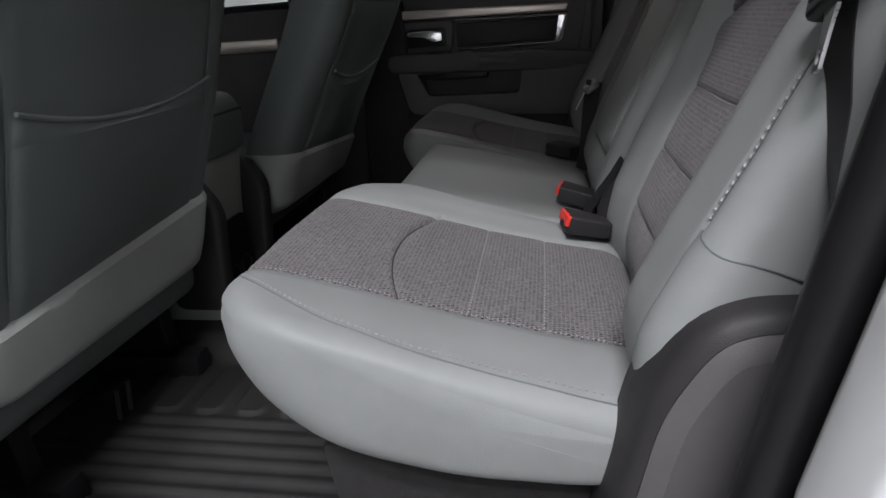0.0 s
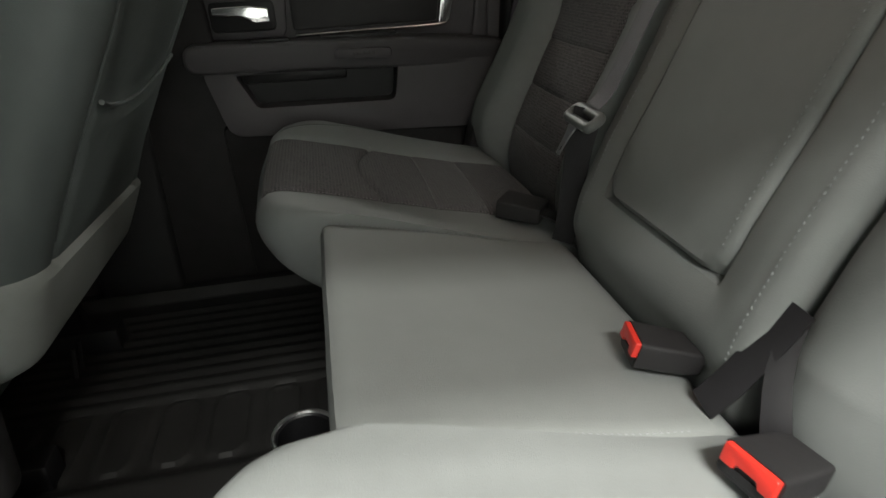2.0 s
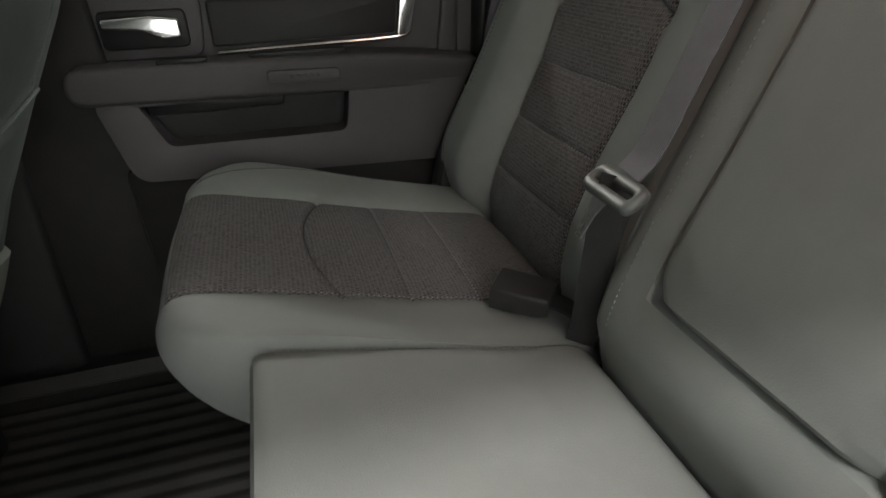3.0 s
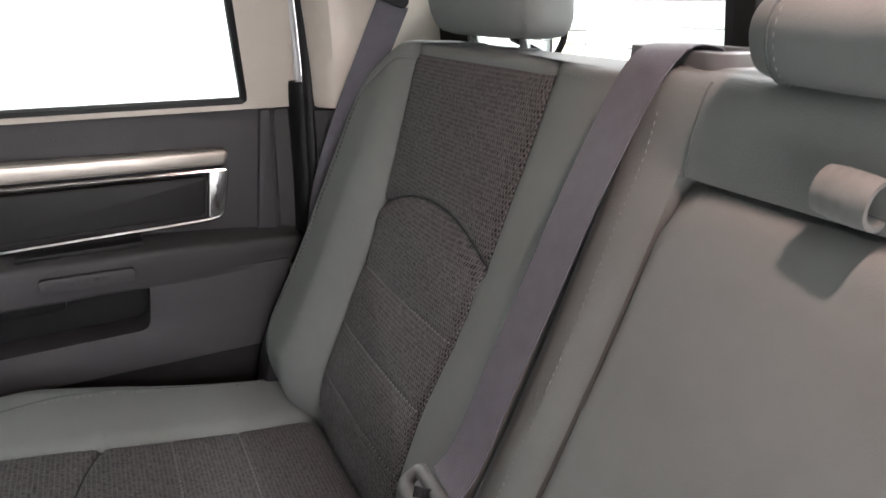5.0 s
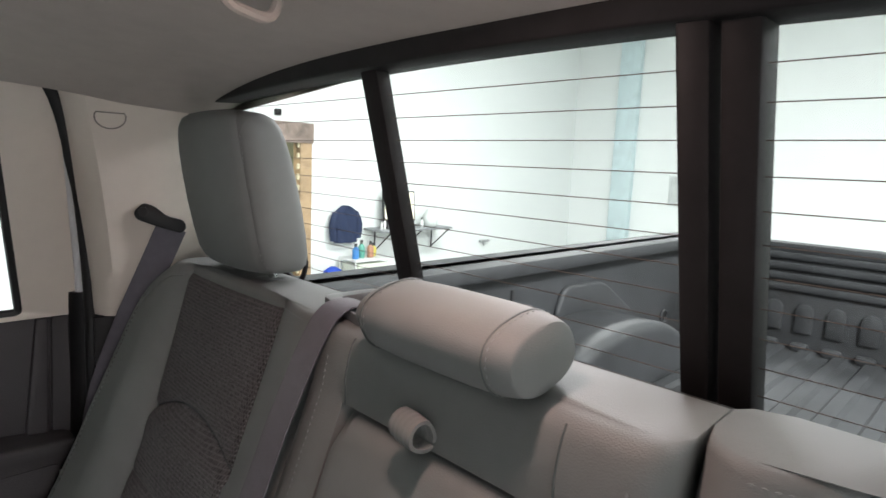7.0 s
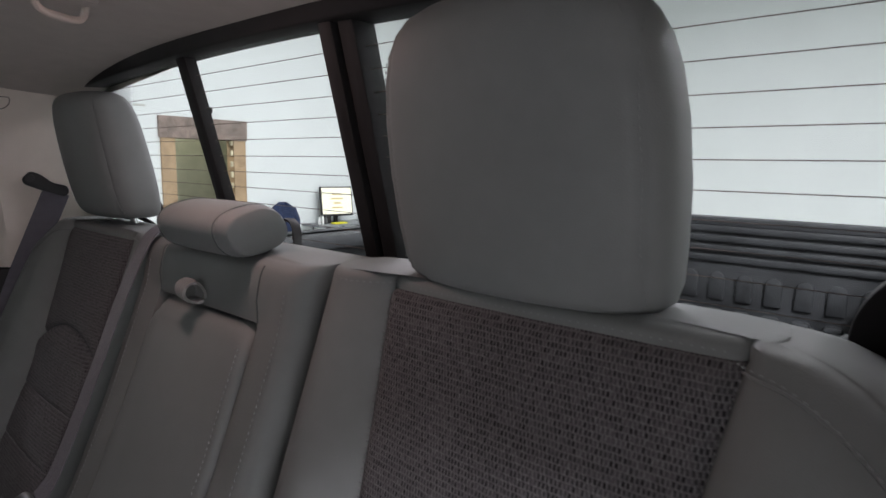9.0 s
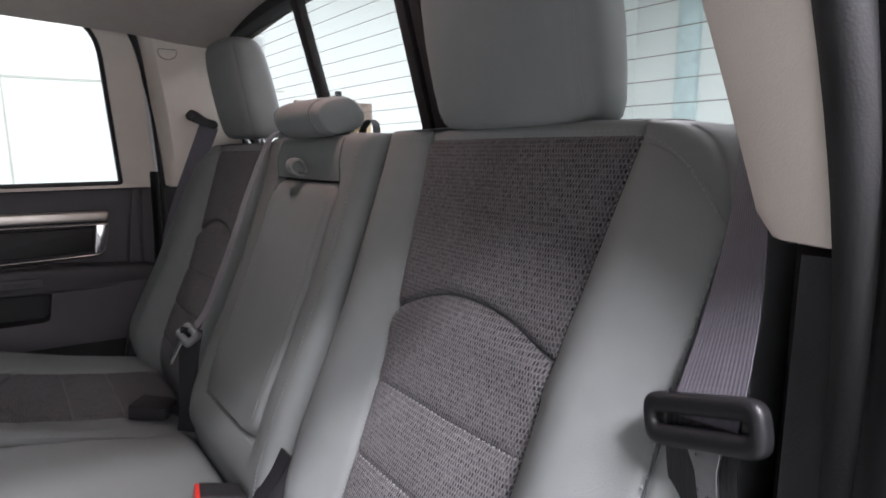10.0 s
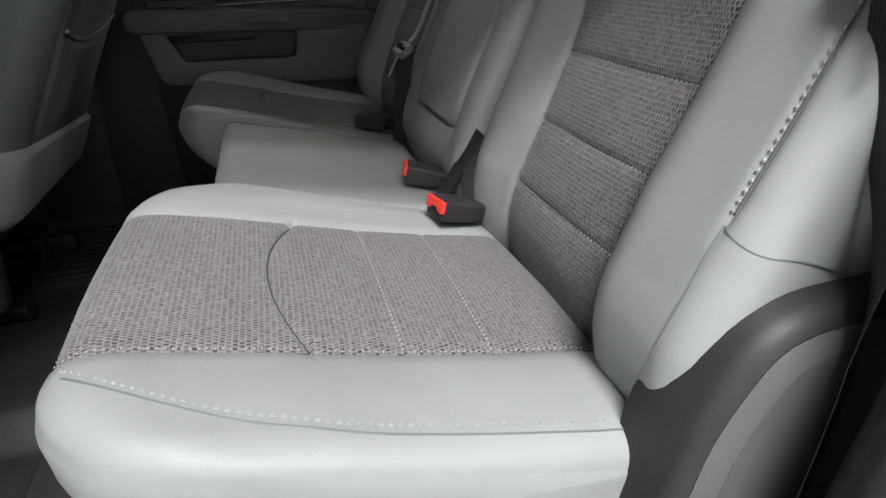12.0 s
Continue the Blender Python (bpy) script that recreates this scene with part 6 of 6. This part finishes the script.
# plastic drawer cart with cleaning things on it
cart = thing("drawer_cart", "white plastic drawer cart with clear drawers", "drawer cart", at=(5.05, 6.45, GROUND))
WHITE_P = material("white_cart_plastic", (0.75, 0.76, 0.75), 0.4)
for z in (-0.84, -0.62, -0.40):
    part("shelf", box((4.76, 6.25, z), (5.36, 6.68, z + 0.03), 0.008), WHITE_P, cart)
for x in (4.77, 5.35):
    for y in (6.27, 6.66):
        part("post", tube([(x, y, -0.858), (x, y, -0.37)], 0.014, 8), WHITE_P, cart)
for z, c in ((-0.80, (0.62, 0.68, 0.66)), (-0.58, (0.66, 0.70, 0.60))):
    part("drawer", box((4.80, 6.24, z), (5.32, 6.66, z + 0.15), 0.015), material("clear_drawer", c, 0.25), cart)
for x, y, h, c, n in ((4.86, 6.40, 0.22, (0.05, 0.22, 0.55), "blue cleaning bottle on the cart"), (5.0, 6.45, 0.26, (0.12, 0.38, 0.30), "green cleaning bottle on the cart"), (5.14, 6.42, 0.24, (0.45, 0.22, 0.14), "orange cleaning bottle on the cart"), (5.25, 6.5, 0.2, (0.7, 0.6, 0.1), "yellow cleaning bottle on the cart")):
    bottle(x, y, -0.369, 0.05, h, c, n)
crate = thing("cardboard_box", "tan cardboard box on the workshop floor", "box", at=(4.5, 6.45, GROUND))
part("carton", box((4.35, 6.3, GROUND + 0.001), (4.66, 6.6, GROUND + 0.22), 0.004), material("tan_cardboard", (0.45, 0.32, 0.19), 0.85, vary=0.2), crate)
cap = thing("blue_bag", "bright blue bag on the cardboard box", "bag", at=(4.5, 6.45, GROUND + 0.22))
rows = [[Vector((4.50 + q * math.cos(2 * math.pi * k / 20), 6.44 + 0.8 * q * math.sin(2 * math.pi * k / 20), GROUND + 0.221 + f)) for k in range(20)] for q, f in ((0.12, 0), (0.16, 0.05), (0.13, 0.13), (0.05, 0.18))]
part("bag", skin(rows, True, None, None, ends=("body", "body"))["body"], material("bright_blue_cloth", (0.01, 0.06, 0.45), 0.7), cap)

sensor = thing("wall_sensor", "small black sensor on the wall over the doorway", "sensor", at=(3.8, WY, 1.62))
part("case", box((3.76, WY - 0.06, 1.58), (3.84, WY, 1.66), 0.01), BLACK_SMOOTH, sensor)
tap = thing("wall_tap", "grey pipe tap on the wall", "tap", at=(8.0, WY, -0.33))
part("pipe", tube([(7.9, WY - 0.04, -0.33), (8.15, WY - 0.04, -0.33)], 0.025, 8), STEEL, tap)
part("spout", tube([(8.0, WY - 0.04, -0.33), (8.0, WY - 0.06, -0.42)], 0.02, 8), STEEL, tap)
structure("wall_column", box((10.70, 5.30, GROUND), (10.85, 5.72, 4.4), 0.01), material("pale_blue_column", (0.58, 0.70, 0.72), 0.7), "pale blue wall column", "column")
frame_ob = thing("notice_frame", "grey framed notice on the wall", "frame", at=(10.8, 4.35, 0.7))
part("frame", box((10.82, 4.15, 0.45), (10.85, 4.55, 1.0), 0.01), material("grey_notice", (0.55, 0.58, 0.57), 0.6), frame_ob)
# seams between the wall's sheets
SEAM = material("grey_panel_seam", (0.52, 0.53, 0.48), 0.8)
for i, x in enumerate((-5.0, -2.5, -0.05, 2.4)):
    structure("panel_seam_%d" % (i + 1), box((x, WY - 0.004, GROUND), (x + 0.02, WY + 0.002, 4.3)), SEAM, "narrow seam between wall sheets", "seam", smooth=False)
structure("panel_seam_5", box((-8.8, WY - 0.006, 1.60), (3.0, WY + 0.002, 1.625)), SEAM, "level seam between wall sheets", "seam", smooth=False)
# housings added over every strip and fill lamp; none is in view
STRIP_BODY = material("white_strip_housing", (0.8, 0.8, 0.8), 0.4)
for lx, ly, along, across, watts in STRIPS_AND_FILL:
    lamp_ob = thing("unseen_strip_light", "unseen long white strip light added under the workshop ceiling", "light", "ceiling strip lights", at=(lx, ly, 4.0))
    part("housing", box((lx - along / 2, ly - across / 2, 3.77), (lx + along / 2, ly + across / 2, 3.85), 0.01), STRIP_BODY, lamp_ob)
    for f in (-0.4, 0.4):
        part("hanger", tube([(lx + f * along, ly + f * across, 3.85), (lx + f * along, ly + f * across, 4.4)], 0.006, 5), STEEL, lamp_ob)
